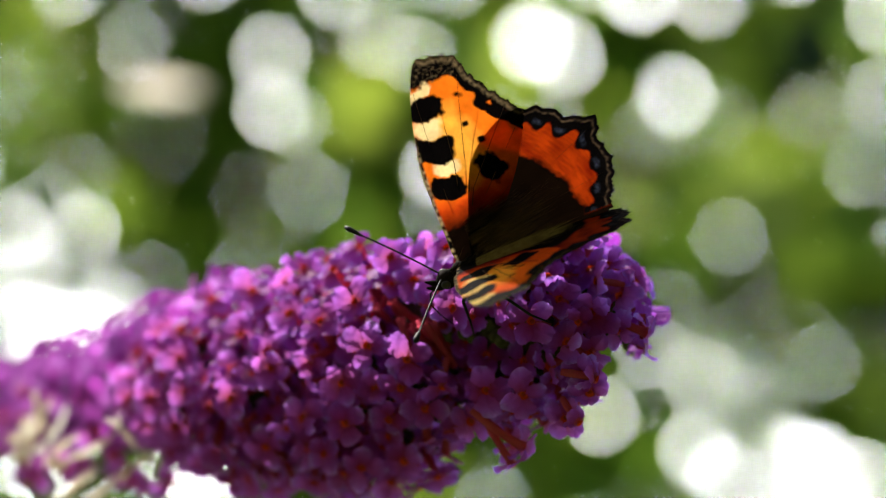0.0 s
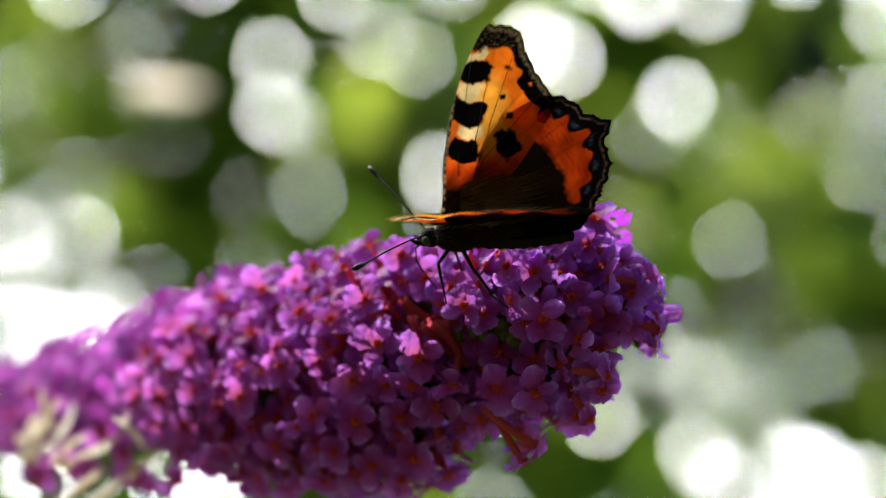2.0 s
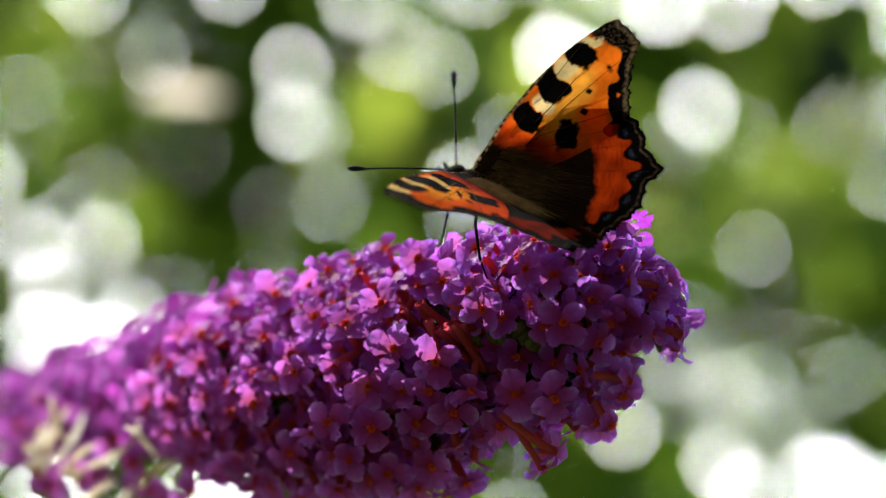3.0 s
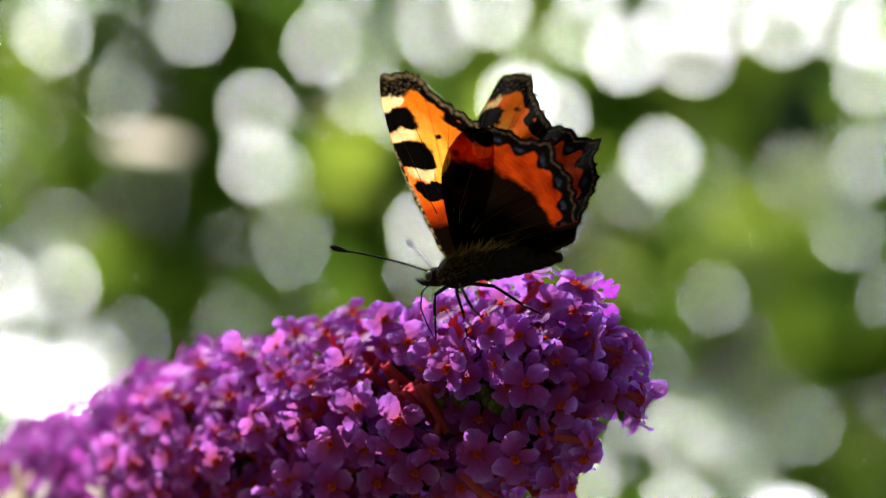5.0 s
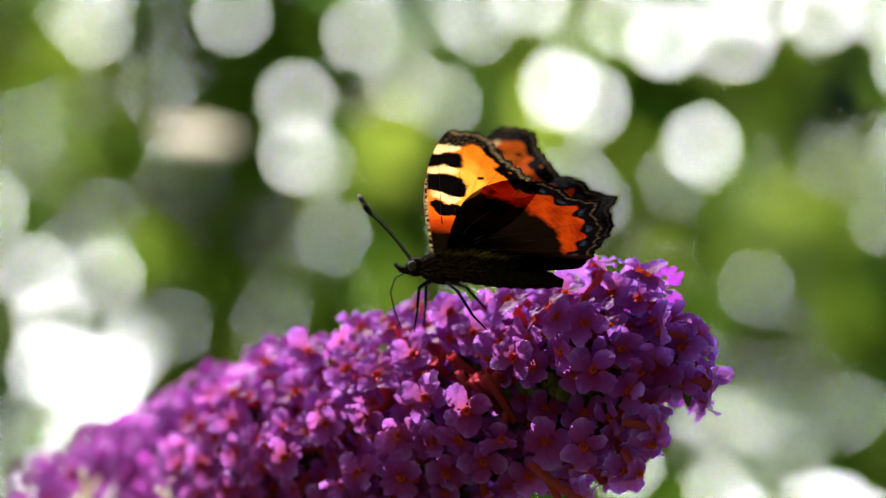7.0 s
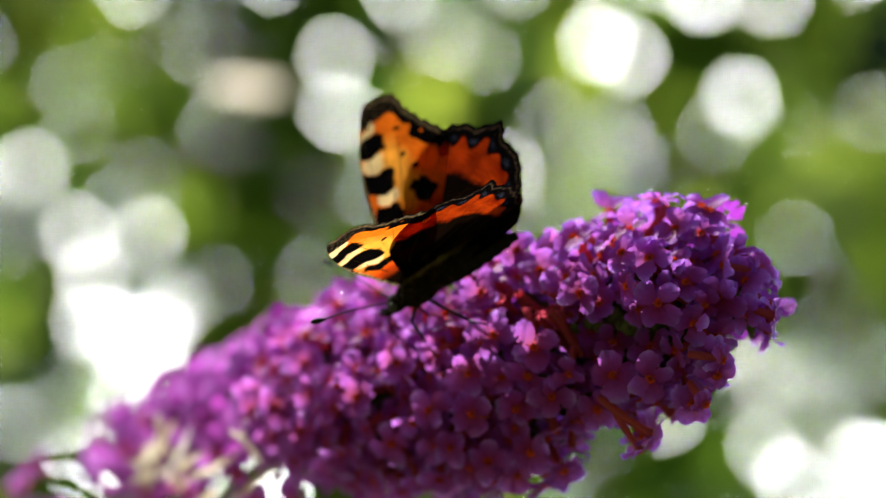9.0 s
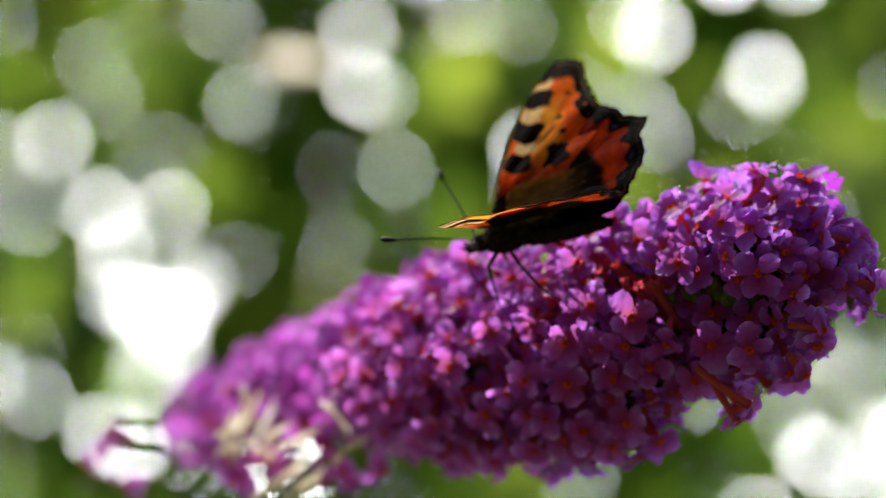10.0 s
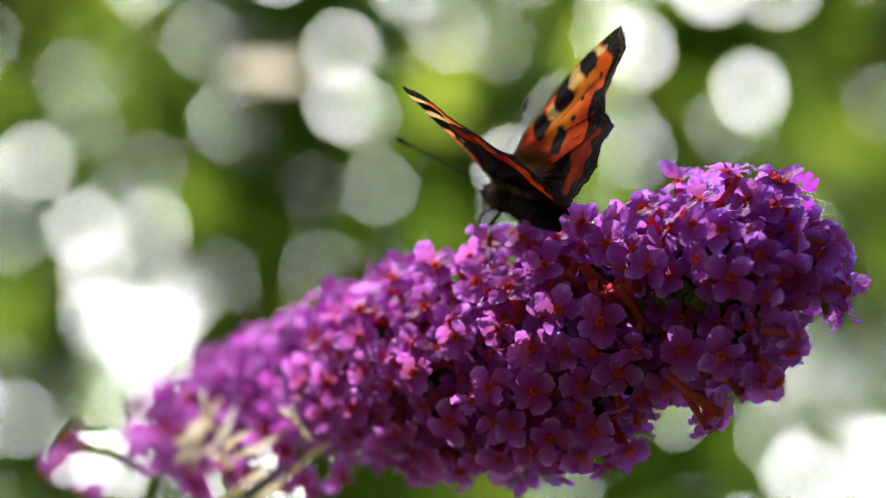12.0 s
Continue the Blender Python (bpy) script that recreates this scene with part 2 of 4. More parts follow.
# ---- shrub behind, with gaps that let the bright sky through, from its top down: x, z and radius in millimetres ----
GAPS_TOP = [
    (287, 2324, 4.8), (123, 2322, 4.0), (-69, 2320, 3.5), (209, 2318, 4.6), (-270, 2318, 2.9), (-146, 2314, 2.9), (46, 2299, 4.6),
    (188, 2298, 4.6), (226, 2294, 4.8), (312, 2292, 5.0), (-302, 2290, 3.2), (269, 2288, 4.8), (-30, 2284, 2.1), (342, 2284, 4.8),
    (-179, 2283, 3.7), (117, 2282, 4.0), (8, 2276, 2.0), (-284, 2273, 4.0), (-81, 2270, 4.3), (81, 2268, 2.4), (149, 2265, 4.8),
    (200, 2262, 4.1), (249, 2256, 2.9), (294, 2252, 2.4), (-271, 2249, 2.9),
]
GAPS_UPPER = [
    (335, 2248, 4.0), (-259, 2244, 2.9), (-236, 2227, 1.9), (226, 2225, 3.5), (-131, 2219, 4.0), (92, 2215, 4.6), (-26, 2215, 2.1),
    (-295, 2212, 2.0), (175, 2186, 4.3), (-360, 2183, 1.6), (331, 2182, 3.5), (-73, 2179, 2.4), (-128, 2175, 4.3), (-114, 2169, 2.7),
    (156, 2158, 2.0), (248, 2149, 1.7), (260, 2140, 2.4), (92, 2139, 2.9), (-359, 2133, 4.0), (-240, 2130, 1.4), (315, 2129, 2.5),
    (-401, 2127, 3.5), (-2, 2127, 3.9), (-272, 2127, 1.9), (155, 2123, 1.4),
]
GAPS_LOWER = [
    (-102, 2112, 2.8), (-2, 2096, 2.2), (-322, 2083, 4.0), (-271, 2081, 3.6), (-6, 2079, 1.6), (214, 2077, 2.0), (-374, 2075, 2.4),
    (290, 2053, 2.4), (-310, 2049, 4.0), (-218, 2044, 2.1), (-234, 2040, 2.1), (236, 2030, 2.7), (-261, 2023, 2.9), (-316, 2012, 5.0),
    (-260, 2008, 4.6), (301, 2006, 1.0), (-290, 2006, 5.0), (-273, 2002, 5.0), (156, 1989, 2.9), (-268, 1981, 4.6), (215, 1978, 2.9),
    (-374, 1973, 1.9), (191, 1972, 3.2), (-325, 1972, 5.0), (-286, 1959, 5.0),
]
GAPS_FOOT = [
    (-405, 1956, 4.0), (243, 1952, 2.4), (229, 1951, 2.9), (116, 1942, 4.0), (-367, 1939, 3.2), (49, 1930, 1.9), (187, 1917, 3.7),
    (-317, 1913, 4.6), (258, 1910, 4.6), (274, 1906, 5.0), (-296, 1905, 4.6), (74, 1904, 1.9), (207, 1896, 5.0), (307, 1894, 5.0),
    (-175, 1887, 5.0), (-200, 1887, 4.0), (36, 1875, 1.7), (290, 1866, 4.6), (-146, 1866, 1.9), (244, 1862, 4.8), (111, 1858, 1.9),
    (165, 1852, 4.0),
]
GAPS_VEIL = [
    (-46, 2230, 2.4), (-29, 2270, 2.7), (-9, 2221, 2.3), (-58, 2192, 1.9), (13, 2252, 2.1), (2, 2288, 2.4), (68, 2230, 4.3),
    (92, 2219, 3.5), (81, 2156, 2.4), (115, 2165, 2.0), (-76, 2225, 1.9), (-343, 1981, 4.6), (-358, 2011, 2.9), (-247, 2027, 3.5),
    (-20, 2216, 2.1), (-50, 2230, 2.4), (-147, 2112, 1.4), (-4, 2155, 1.3), (192, 2006, 2.1), (267, 1998, 0.9), (319, 2049, 1.9),
    (132, 1904, 1.9), (146, 2023, 1.9),
]
SHRUB_Y = 2.2
EYE_DISTANCE, EYE_LEVEL = 2.634, 1.508        # how far off and how high the camera is, where the gaps run together
# sunlit sprays of leaves that hang out before the shrub: x, y, z
SPRAYS = [
    (-0.020, 1.4, 1.968), (-0.057, 1.5, 1.934), (0.097, 1.4, 1.775), (0.138, 1.6, 1.920), (0.108, 1.5, 1.976), (0.200, 1.5, 1.990),
    (-0.050, 1.3, 1.890), (0.150, 1.5, 1.800), (0.025, 1.4, 1.780), (-0.237, 1.6, 2.020),
]


def leaf_rows(length, width, bend):
    """Points of a pointed leaf in its own plane, as (along, across, up) rows."""
    rows = []
    for n in range(5):
        u = n / 4
        w = width * math.sin(math.pi * u ** 0.8) * 0.5
        up = bend * u * u
        rows.append((u * length, w, up))
    return rows


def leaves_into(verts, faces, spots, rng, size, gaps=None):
    """Leaves at the spots, but for those that would reach into a gap. The gaps run along the camera's view lines,
    upwards and fanning out through the leaves.
    """
    for spot in spots:
        length = size * rng.uniform(0.7, 1.3)
        width = length * rng.uniform(0.40, 0.55)
        turn = Euler((rng.uniform(-1.0, 1.0), rng.uniform(-0.2, 1.2), rng.uniform(0, 6.28))).to_matrix()
        spot = Vector(spot)
        bend = -length * rng.uniform(0.1, 0.35)
        blade = []
        for along, w, up in leaf_rows(length, width, bend):
            for side in (-1, 0, 1):
                blade.append(spot + turn @ Vector((along - length * 0.5, side * w, up + abs(side) * w * 0.3)))
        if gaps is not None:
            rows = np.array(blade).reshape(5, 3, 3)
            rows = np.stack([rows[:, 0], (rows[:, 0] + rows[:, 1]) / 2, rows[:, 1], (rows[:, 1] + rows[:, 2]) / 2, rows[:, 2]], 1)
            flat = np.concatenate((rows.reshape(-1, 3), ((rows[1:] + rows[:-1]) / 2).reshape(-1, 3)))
            grow = EYE_DISTANCE / (EYE_DISTANCE + flat[:, 1])
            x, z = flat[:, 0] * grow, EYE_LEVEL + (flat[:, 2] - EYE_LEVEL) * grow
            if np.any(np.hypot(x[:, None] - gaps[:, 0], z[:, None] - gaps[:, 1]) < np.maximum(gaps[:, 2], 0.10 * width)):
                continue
        start = len(verts)
        verts.extend(blade)
        for n in range(4):
            for s in range(2):
                a = start + n * 3 + s
                faces.append((a, a + 1, a + 4, a + 3))


def sky_gaps(centre):
    """The large gaps, uneven ones beside them, and many small ones, more of them high up and to the left."""
    rng = random.Random(3)
    gaps = [(x * MM, z * MM, (0.87 if r > 4.2 else 0.86 if r > 3 else 0.84) * r * MM) for x, z, r in GAPS_TOP + GAPS_UPPER + GAPS_LOWER + GAPS_FOOT + GAPS_VEIL]
    for x, z, r in list(gaps):
        if r > 0.0036 and rng.random() < 0.6:
            gaps.append((x + rng.gauss(0, 0.010), z + rng.gauss(0, 0.008), r * rng.uniform(0.3, 0.6)))
    for _ in range(230):
        x, z = rng.uniform(-0.43, 0.38), centre.z + rng.uniform(-0.23, 0.28)
        dense = -0.24 < x < -0.12 and -0.02 < z - centre.z < 0.13 or -0.22 < x < -0.08 and -0.12 < z - centre.z < 0.02
        if rng.random() < (0.1 if dense else 0.75 if z > centre.z + 0.06 else 0.45) and all(math.hypot(x - a, z - b) > 0.016 for a, b, _ in gaps):
            gaps.append((x, z, rng.uniform(0.0006, 0.0012)))
    return np.array(gaps)


def shrub():
    rng = random.Random(5)
    root = new("garden_shrub")
    tagged(root, "tall leafy green garden shrub standing against bright sky", "shrub")
    root.location = (0, SHRUB_Y, 0)
    for n in range(9):
        bm = bmesh.new()
        x = -2.0 + 0.5 * n + rng.uniform(-0.15, 0.15)
        points, radii = [], []
        for k in range(8):
            u = k / 7
            points.append((x + rng.uniform(-0.06, 0.06) * u * 4, 0.12 + rng.uniform(-0.04, 0.04), u * rng.uniform(1.5, 1.7)))
            radii.append(0.03 * (1 - 0.75 * u))
        tube_into(bm, points, radii, 7)
        part("stem", bm, BARK, root, "grey-brown woody stem")
    verts, faces = [], []
    centre = Vector((0, 0, 2.068))
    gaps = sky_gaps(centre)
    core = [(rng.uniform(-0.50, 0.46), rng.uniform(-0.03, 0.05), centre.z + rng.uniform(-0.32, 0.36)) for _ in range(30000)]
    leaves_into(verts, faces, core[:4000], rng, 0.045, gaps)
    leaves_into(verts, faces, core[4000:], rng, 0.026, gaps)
    # small leaves close in round the gaps
    for x, z, r in gaps:
        ring = []
        for _ in range(int(60 + 9000 * r)):
            a, d = rng.uniform(0, 6.28), r + 0.002 + 0.024 * rng.random() ** 1.4
            ring.append((x + d * math.cos(a), rng.uniform(-0.03, 0.04), z + d * math.sin(a)))
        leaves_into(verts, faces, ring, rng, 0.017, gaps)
    far = []
    while len(far) < 12000:
        p = Vector((rng.gauss(0, 1.3), rng.uniform(-0.25, 0.3), rng.uniform(0.15, 2.75)))
        p.z -= 0.25 * p.x * p.x * rng.random()
        if p.z > 0.1 and not (abs(p.x) < 0.54 + 0.05 * noise.noise((p.z * 9, 1, 0)) and abs(p.z - centre.z) < 0.40 + 0.03 * noise.noise((p.x * 9, 4, 0))):
            far.append(p)
    leaves_into(verts, faces, far, rng, 0.085)
    for x, y, z in SPRAYS:
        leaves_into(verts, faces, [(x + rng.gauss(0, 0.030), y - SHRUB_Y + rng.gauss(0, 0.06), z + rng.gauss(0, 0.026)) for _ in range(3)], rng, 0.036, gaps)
    # single sunlit leaves before the shrub, in patches
    front = []
    while len(front) < 500:
        x, z = rng.uniform(-0.30, 0.27), rng.uniform(1.72, 2.14)
        dark = -0.19 < x < -0.11
        if noise.noise((x * 14, z * 14, 2)) > rng.uniform(-0.5, 0.35) + 0.3 * dark:
            front.append((x, rng.uniform(1.35, 1.65) - SHRUB_Y, z))
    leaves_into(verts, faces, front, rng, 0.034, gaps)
    mesh = bpy.data.meshes.new("foliage")
    mesh.from_pydata(verts, [], faces)
    mesh.materials.append(LEAF)
    ob = new("foliage", mesh)
    ob.parent = root
    tagged(ob, "dense green leaves with bright gaps", kind="stuff")


def single_leaf(name, at, length, width, turn, mat, label, twig):
    root = new(name)
    tagged(root, label, "leaf")
    root.matrix_basis = pose(*at, *turn)
    bm = bmesh.new()
    rows = []
    for n in range(13):
        u = n / 12
        w = width * 0.5 * math.sin(math.pi * u ** 0.85) ** 0.8
        rows.append([bm.verts.new(((u - 0.5) * length, v * w + 0.03 * width * math.sin(u * 20), 0.18 * width * v * v + 0.1 * length * u * u + 0.0006 * (n % 2))) for v in (-1, -0.5, 0, 0.5, 1)])
    for a, b in zip(rows, rows[1:]):
        for k in range(4):
            bm.faces.new((a[k], b[k], b[k + 1], a[k + 1]))
    blade = part("blade", bm, mat, root)
    bm = bmesh.new()
    back = root.matrix_basis.inverted()
    start = Vector((-0.5 * length, 0, 0))
    points = [start, start.lerp(back @ Vector(twig), 0.3), start.lerp(back @ Vector(twig), 0.7) + Vector((0, 0.01, 0.01)), back @ Vector(twig)]
    tube_into(bm, points, [0.0006, 0.0009, 0.0014, 0.002], 6)
    part("leaf_stalk", bm, BARK, root, "thin woody leaf stalk")


def bright_sky():
    """The bright hazy sky low behind the shrub, far off."""
    mat, nodes, links, out = material("hazy_sky")
    glow = nodes.new("ShaderNodeEmission")
    glow.inputs["Strength"].default_value = 11.3
    tone = ramp(nodes, [(0.3, (0.97, 1.0, 0.98)), (0.7, (1.0, 1.0, 0.94))])
    links.new(noise_tex(nodes, links, 0.02).outputs["Fac"], tone.inputs["Fac"])
    links.new(tone.outputs["Color"], glow.inputs["Color"])
    links.new(glow.outputs[0], out.inputs["Surface"])
    bm = bmesh.new()
    rows = [[bm.verts.new((90 * math.sin(a), 90 * math.cos(a), z)) for a in (radians(-24 + 3 * k) for k in range(17))] for z in (-1, 20, 34)]
    for low, high in zip(rows, rows[1:]):
        for k in range(16):
            bm.faces.new((low[k], low[k + 1], high[k + 1], high[k]))
    tagged(part("backdrop", bm, mat), "pale bright hazy sky far behind the garden", "sky", kind="structure")


def unseen_sky_block():
    """Unseen green wall added behind the camera to block sky light from the front."""
    rng = random.Random(8)
    bm = bmesh.new()
    rows = []
    for i in range(60):
        row = []
        for j in range(90):
            a = radians(200 + 140 * j / 89)
            z = 4.2 * i / 59
            r = 2.6 + 0.25 * noise.noise((j * 0.35, z * 2.2, 0)) + 0.16 * noise.noise((j * 1.3, z * 7, 4)) + rng.uniform(-0.06, 0.06)
            row.append(bm.verts.new((r * math.cos(a) * 1.2, r * math.sin(a), z)))
        rows.append(row)
    for low, high in zip(rows, rows[1:]):
        for j in range(89):
            bm.faces.new((low[j], low[j + 1], high[j + 1], high[j]))
    tagged(part("sky_block_wall", bm, BLOCK_GREEN), "unseen green wall added to block sky light", "hedge", kind="structure")


# ---- flower spike ----
# along the spike from its base to its tip, in millimetres: x, y, z and radius
SPIKE = [
    (-65.9, 97.6, -13.0, 6.6),
    (-58.8, 82.9, -10.6, 7.6),
    (-45.9, 58.9, -5.5, 8.0),
    (-36.9, 44.2, -3.7, 10.7),
    (-28.6, 31.9, -3.8, 13.5),
    (-20.6, 21.8, -3.2, 14.5),
    (-13.1, 13.8, -1.7, 15.0),
    (-5.9, 7.2, -0.1, 15.2),
    (1.1, 2.3, 2.9, 13.7),
    (8.0, -2.4, 5.5, 13.2),
    (13.5, -6.2, 6.2, 13.6),
    (17.8, -9.2, 6.0, 11.4),
    (19.8, -10.5, 7.1, 8.6),
    (21.4, -11.7, 7.6, 4.4),
]
# places of single florets on the front of the spike, in millimetres: x, z
SPOTS_TIP = [
    (5.6, -1.3), (9.6, -1.2), (14.7, 5.1), (10.8, 7.2), (14.3, 9.4), (1.8, 8.2), (16.6, 1.7), (15.3, -3.7), (16.9, -0.7), (9.8, 12.4), (10.8, 19.4), (16.4, 18.5), (19.3, 17.6), (13.1, 15.8), (18.0, 12.6), (22.1, 14.1), (21.1, 10.7), (5.5, 18.3), (0.8, 15.5), (23.1, 8.2), (6.5, 12.9), (3.7, -4.7), (8.7, -7.8), (18.3, 8.0),
]
# florets that hang loose on bare tubes, in millimetres: x, y, z and the way that they face
LOOSE_FLORETS = [
    (9.6, -12.4, -8.3, 0.8, 0.1, -0.5),
    (8.3, -12.5, -10.5, 0.6, 0.0, -0.8),
    (24.3, -16.5, 5.6, 1.0, -0.1, -0.2),
    (18.0, -20.0, 0.5, 0.8, -0.3, -0.1),
    (16.0, -18.3, -4.8, 0.5, -0.6, -0.6),
    (-0.3, 3.4, -13.5, 0.6, -0.4, -0.7),
    (-64.6, 97.3, -12.3, -0.7, -0.6, -0.1),
    (-78.0, 101.8, -22.1, -0.5, -0.8, -0.3),
    (-64.5, 88.0, -16.4, -0.2, -0.9, -0.4),
    (-41.4, 52.2, -20.2, 0.2, -0.8, -0.5),
    (-84.5, 107.4, -19.3, -0.8, -0.4, -0.6),
    (-81.3, 107.4, -14.3, -0.6, -0.5, 0.4),
    (-46.1, 57.7, -19.7, -0.2, -0.8, -0.5),
    (-52.5, 69.1, -18.3, -0.2, -0.9, 0.1),
    (-58.3, 66.0, -20.0, 0.2, -0.9, -0.2),
    (-57.7, 80.2, -15.1, -0.3, -0.9, 0.1),
]
# more of them round the base
BASE_FLORETS = [
    (-63.1, 72.0, -11.7, -0.6, -0.7, 0.2),
    (-49.8, 52.0, -7.5, -0.1, -0.9, 0.3),
    (-44.3, 42.0, -14.4, 0.1, -0.9, -0.3),
    (-41.8, 42.0, -18.1, 0.3, -0.8, -0.5),
    (-52.8, 52.0, -17.0, -0.2, -0.9, -0.2),
    (-59.2, 62.0, -7.3, -0.5, -0.8, 0.3),
    (-59.6, 66.0, -17.9, -0.5, -0.8, -0.2),
    (-47.2, 46.0, -11.4, 0, -1, 0.1),
    (-36.3, 36.0, -17.7, 0.2, -0.8, -0.5),
]
# withered corollas under the base of the spike, in millimetres: x, y, z of both ends
WITHERED = [
    (-53.4, 49.4, -7.2, -56.8, 48.0, -14.6),
    (-51.9, 53.5, -8.4, -54.8, 52.2, -14.1),
    (-43.8, 41.1, -10.6, -50.7, 39.7, -14.7),
    (-47.2, 42.5, -16.1, -53.4, 41.1, -20.9),
    (-44.1, 39.7, -17.0, -48.2, 38.4, -20.2),
    (-57.7, 57.7, -10.5, -58.8, 56.3, -15.0),
    (-37.6, 32.8, -12.8, -41.3, 31.5, -14.9),
    (-56.2, 52.2, -6.5, -55.3, 50.8, -10.6),
]
# the branch from inside the spike down and away, in millimetres
BRANCH = [
    (-34.2, 48.4, -9.1),
    (-45.2, 67.5, -16.9),
    (-58.1, 90.8, -26.6),
    (-74.7, 106.8, -39.1),
]
# thin side twigs at the base, in millimetres: x, y, z of three points each
TWIGS = [
    (-70.8, 104.6, -16.6, -73.6, 104.6, -13.7, -80.6, 104.6, -13.5),
    (-69.3, 104.6, -19.5, -74.5, 104.6, -16.6, -81.4, 104.6, -15.7),
    (-68.7, 104.6, -22.5, -77.9, 104.6, -21.4, -86.3, 104.6, -22.6),
    (-63.7, 104.6, -16.6, -67.0, 104.6, -20.8, -71.7, 104.6, -25.3),
    (-66.2, 104.6, -13.2, -70.4, 104.6, -13.6, -74.1, 104.6, -13.4),
]
SPOTS_BODY = [
    (-5.2, -0.9), (-3.9, 3.0), (-9.1, 3.6), (-12.1, -6.0), (-14.1, 5.9), (-16.2, -4.7), (-5.3, -9.8), (-1.0, -12.2), (-11.9, -1.0), (-9.0, -11.0), (-20.7, -0.3), (-18.5, 6.5), (-24.5, 4.1), (-9.9, 9.0), (-12.7, 11.6), (-17.0, 11.5), (-5.7, 13.2), (-29.1, 7.4), (-31.6, -3.7), (-34.1, -7.2), (-26.0, -3.2), (-21.5, -9.8), (-15.7, -13.6), (-23.7, 9.1), (-39.0, 0.8), (-33.1, 3.4), (-9.9, 14.2), (-6.5, -5.3), (-40.0, -4.5), (-48.0, -2.4), (-44.4, -7.4),
]


# the hollows in the outline of the spike under its tip, and the dark notch in its side, in millimetres: corners x, z
HOLLOWS = [
    [(24.0, 20.0), (33.3, 20.2), (33.2, 5.4), (26.2, 5.1), (25.9, 9.6), (24.9, 13.5)],
    [(17.6, 4.5), (22.3, 5.1), (23.9, 3.0), (26.1, 5.7), (30.8, 5.9), (30.7, -13.5), (13.3, -14.8), (13.3, -6.3), (15.0, -5.6), (17.2, -1.2)],
    [(2.1, -6.7), (14.3, -6.0), (14.3, -16.7), (2.0, -17.7)],
]
NOTCH = [(-2.2, 6.5), (4.7, 6.8), (12.8, 5.5), (14.1, 2.9), (10.5, 0.8), (1.4, 0.4), (-1.9, 1.3)]
# the place where bare corolla tubes show beside the tip
BARE = [(-10.2, 7.9), (-7.2, 9.9), (-1.1, 11.2), (-0.5, 7.1), (-1.9, 5.2), (-8.5, 5.5)]
BARE_MID = (-4.9, 7.8)


def within(x, z, corners):
    """Whether x, z lies inside the polygon."""
    inside = False
    for (x1, z1), (x2, z2) in zip(corners, corners[1:] + corners[:1]):
        if (z1 > z) != (z2 > z) and x < x1 + (z - z1) / (z2 - z1) * (x2 - x1):
            inside = not inside
    return inside


def spike_at(u):
    """The axis point and radius at u, 0 at the base to 1 at the tip."""
    f = u * (len(SPIKE) - 1)
    n = min(int(f), len(SPIKE) - 2)
    a, b = np.array(SPIKE[n], float), np.array(SPIKE[n + 1], float)
    row = a + (b - a) * (f - n)
    return Vector([float(v) for v in row[:3]]), float(row[3])


def spike_frame(u):
    centre, radius = spike_at(u)
    way = (spike_at(min(u + 0.02, 1))[0] - spike_at(max(u - 0.02, 0))[0]).normalized()
    out = Vector((0, 0, 1))
    up = (out - way * out.dot(way)).normalized()
    return centre, radius, way, up, way.cross(up)


def petal_mesh(name, rng, mat):
    """One rounded lobe with a crinkled rim, growing along +x from the throat."""
    bm = bmesh.new()
    long, wide = 1.20 * rng.uniform(0.92, 1.08), 1.22 * rng.uniform(0.9, 1.1)
    droop, cup, twist = rng.uniform(-0.9, 0.5), rng.uniform(-0.1, 0.5), rng.uniform(-0.25, 0.25)
    seed, notch = rng.uniform(0, 50), rng.uniform(-1, 1)

    def spot(r, a):
        c, s = math.cos(a), math.sin(a)
        rim = 1 + r ** 3 * (0.12 * noise.noise((seed + 1.5 * c, 1.5 * s, seed)) + 0.19 * noise.noise((seed + 4.2 * c, 4.2 * s, seed)) - 0.10 * max(0, 1 - 6 * abs(a - 2 * math.pi * (0.97 if notch > 0 else 0.05))))
        x = 0.30 + long * (1 + r * rim * c)
        y = wide * r * rim * s * (1 - 0.34 * max(0, -c) * r)
        u, v = x / (2 * long), y / wide
        z = droop * u * u + cup * v * v * u + twist * v * u + 0.34 * u * noise.noise((seed + u * 2.6, v * 1.9, 3)) + 0.42 * r * r * u * noise.noise((seed + 3.4 * c, 3.4 * s, 9))
        return bm.verts.new((x * MM, y * MM, z * MM))

    middle, rows = spot(0, 0), []
    for r in (0.38, 0.7, 0.9, 1.0):
        rows.append([spot(r, 2 * math.pi * k / 28) for k in range(28)])
    for k in range(28):
        bm.faces.new((middle, rows[0][k], rows[0][(k + 1) % 28]))
    for a, b in zip(rows, rows[1:]):
        for k in range(28):
            bm.faces.new((a[k], b[k], b[(k + 1) % 28], a[(k + 1) % 28]))
    mesh = bpy.data.meshes.new(name)
    bm.to_mesh(mesh)
    bm.free()
    mesh.materials.append(mat)
    mesh.polygons.foreach_set("use_smooth", [True] * len(mesh.polygons))
    return mesh


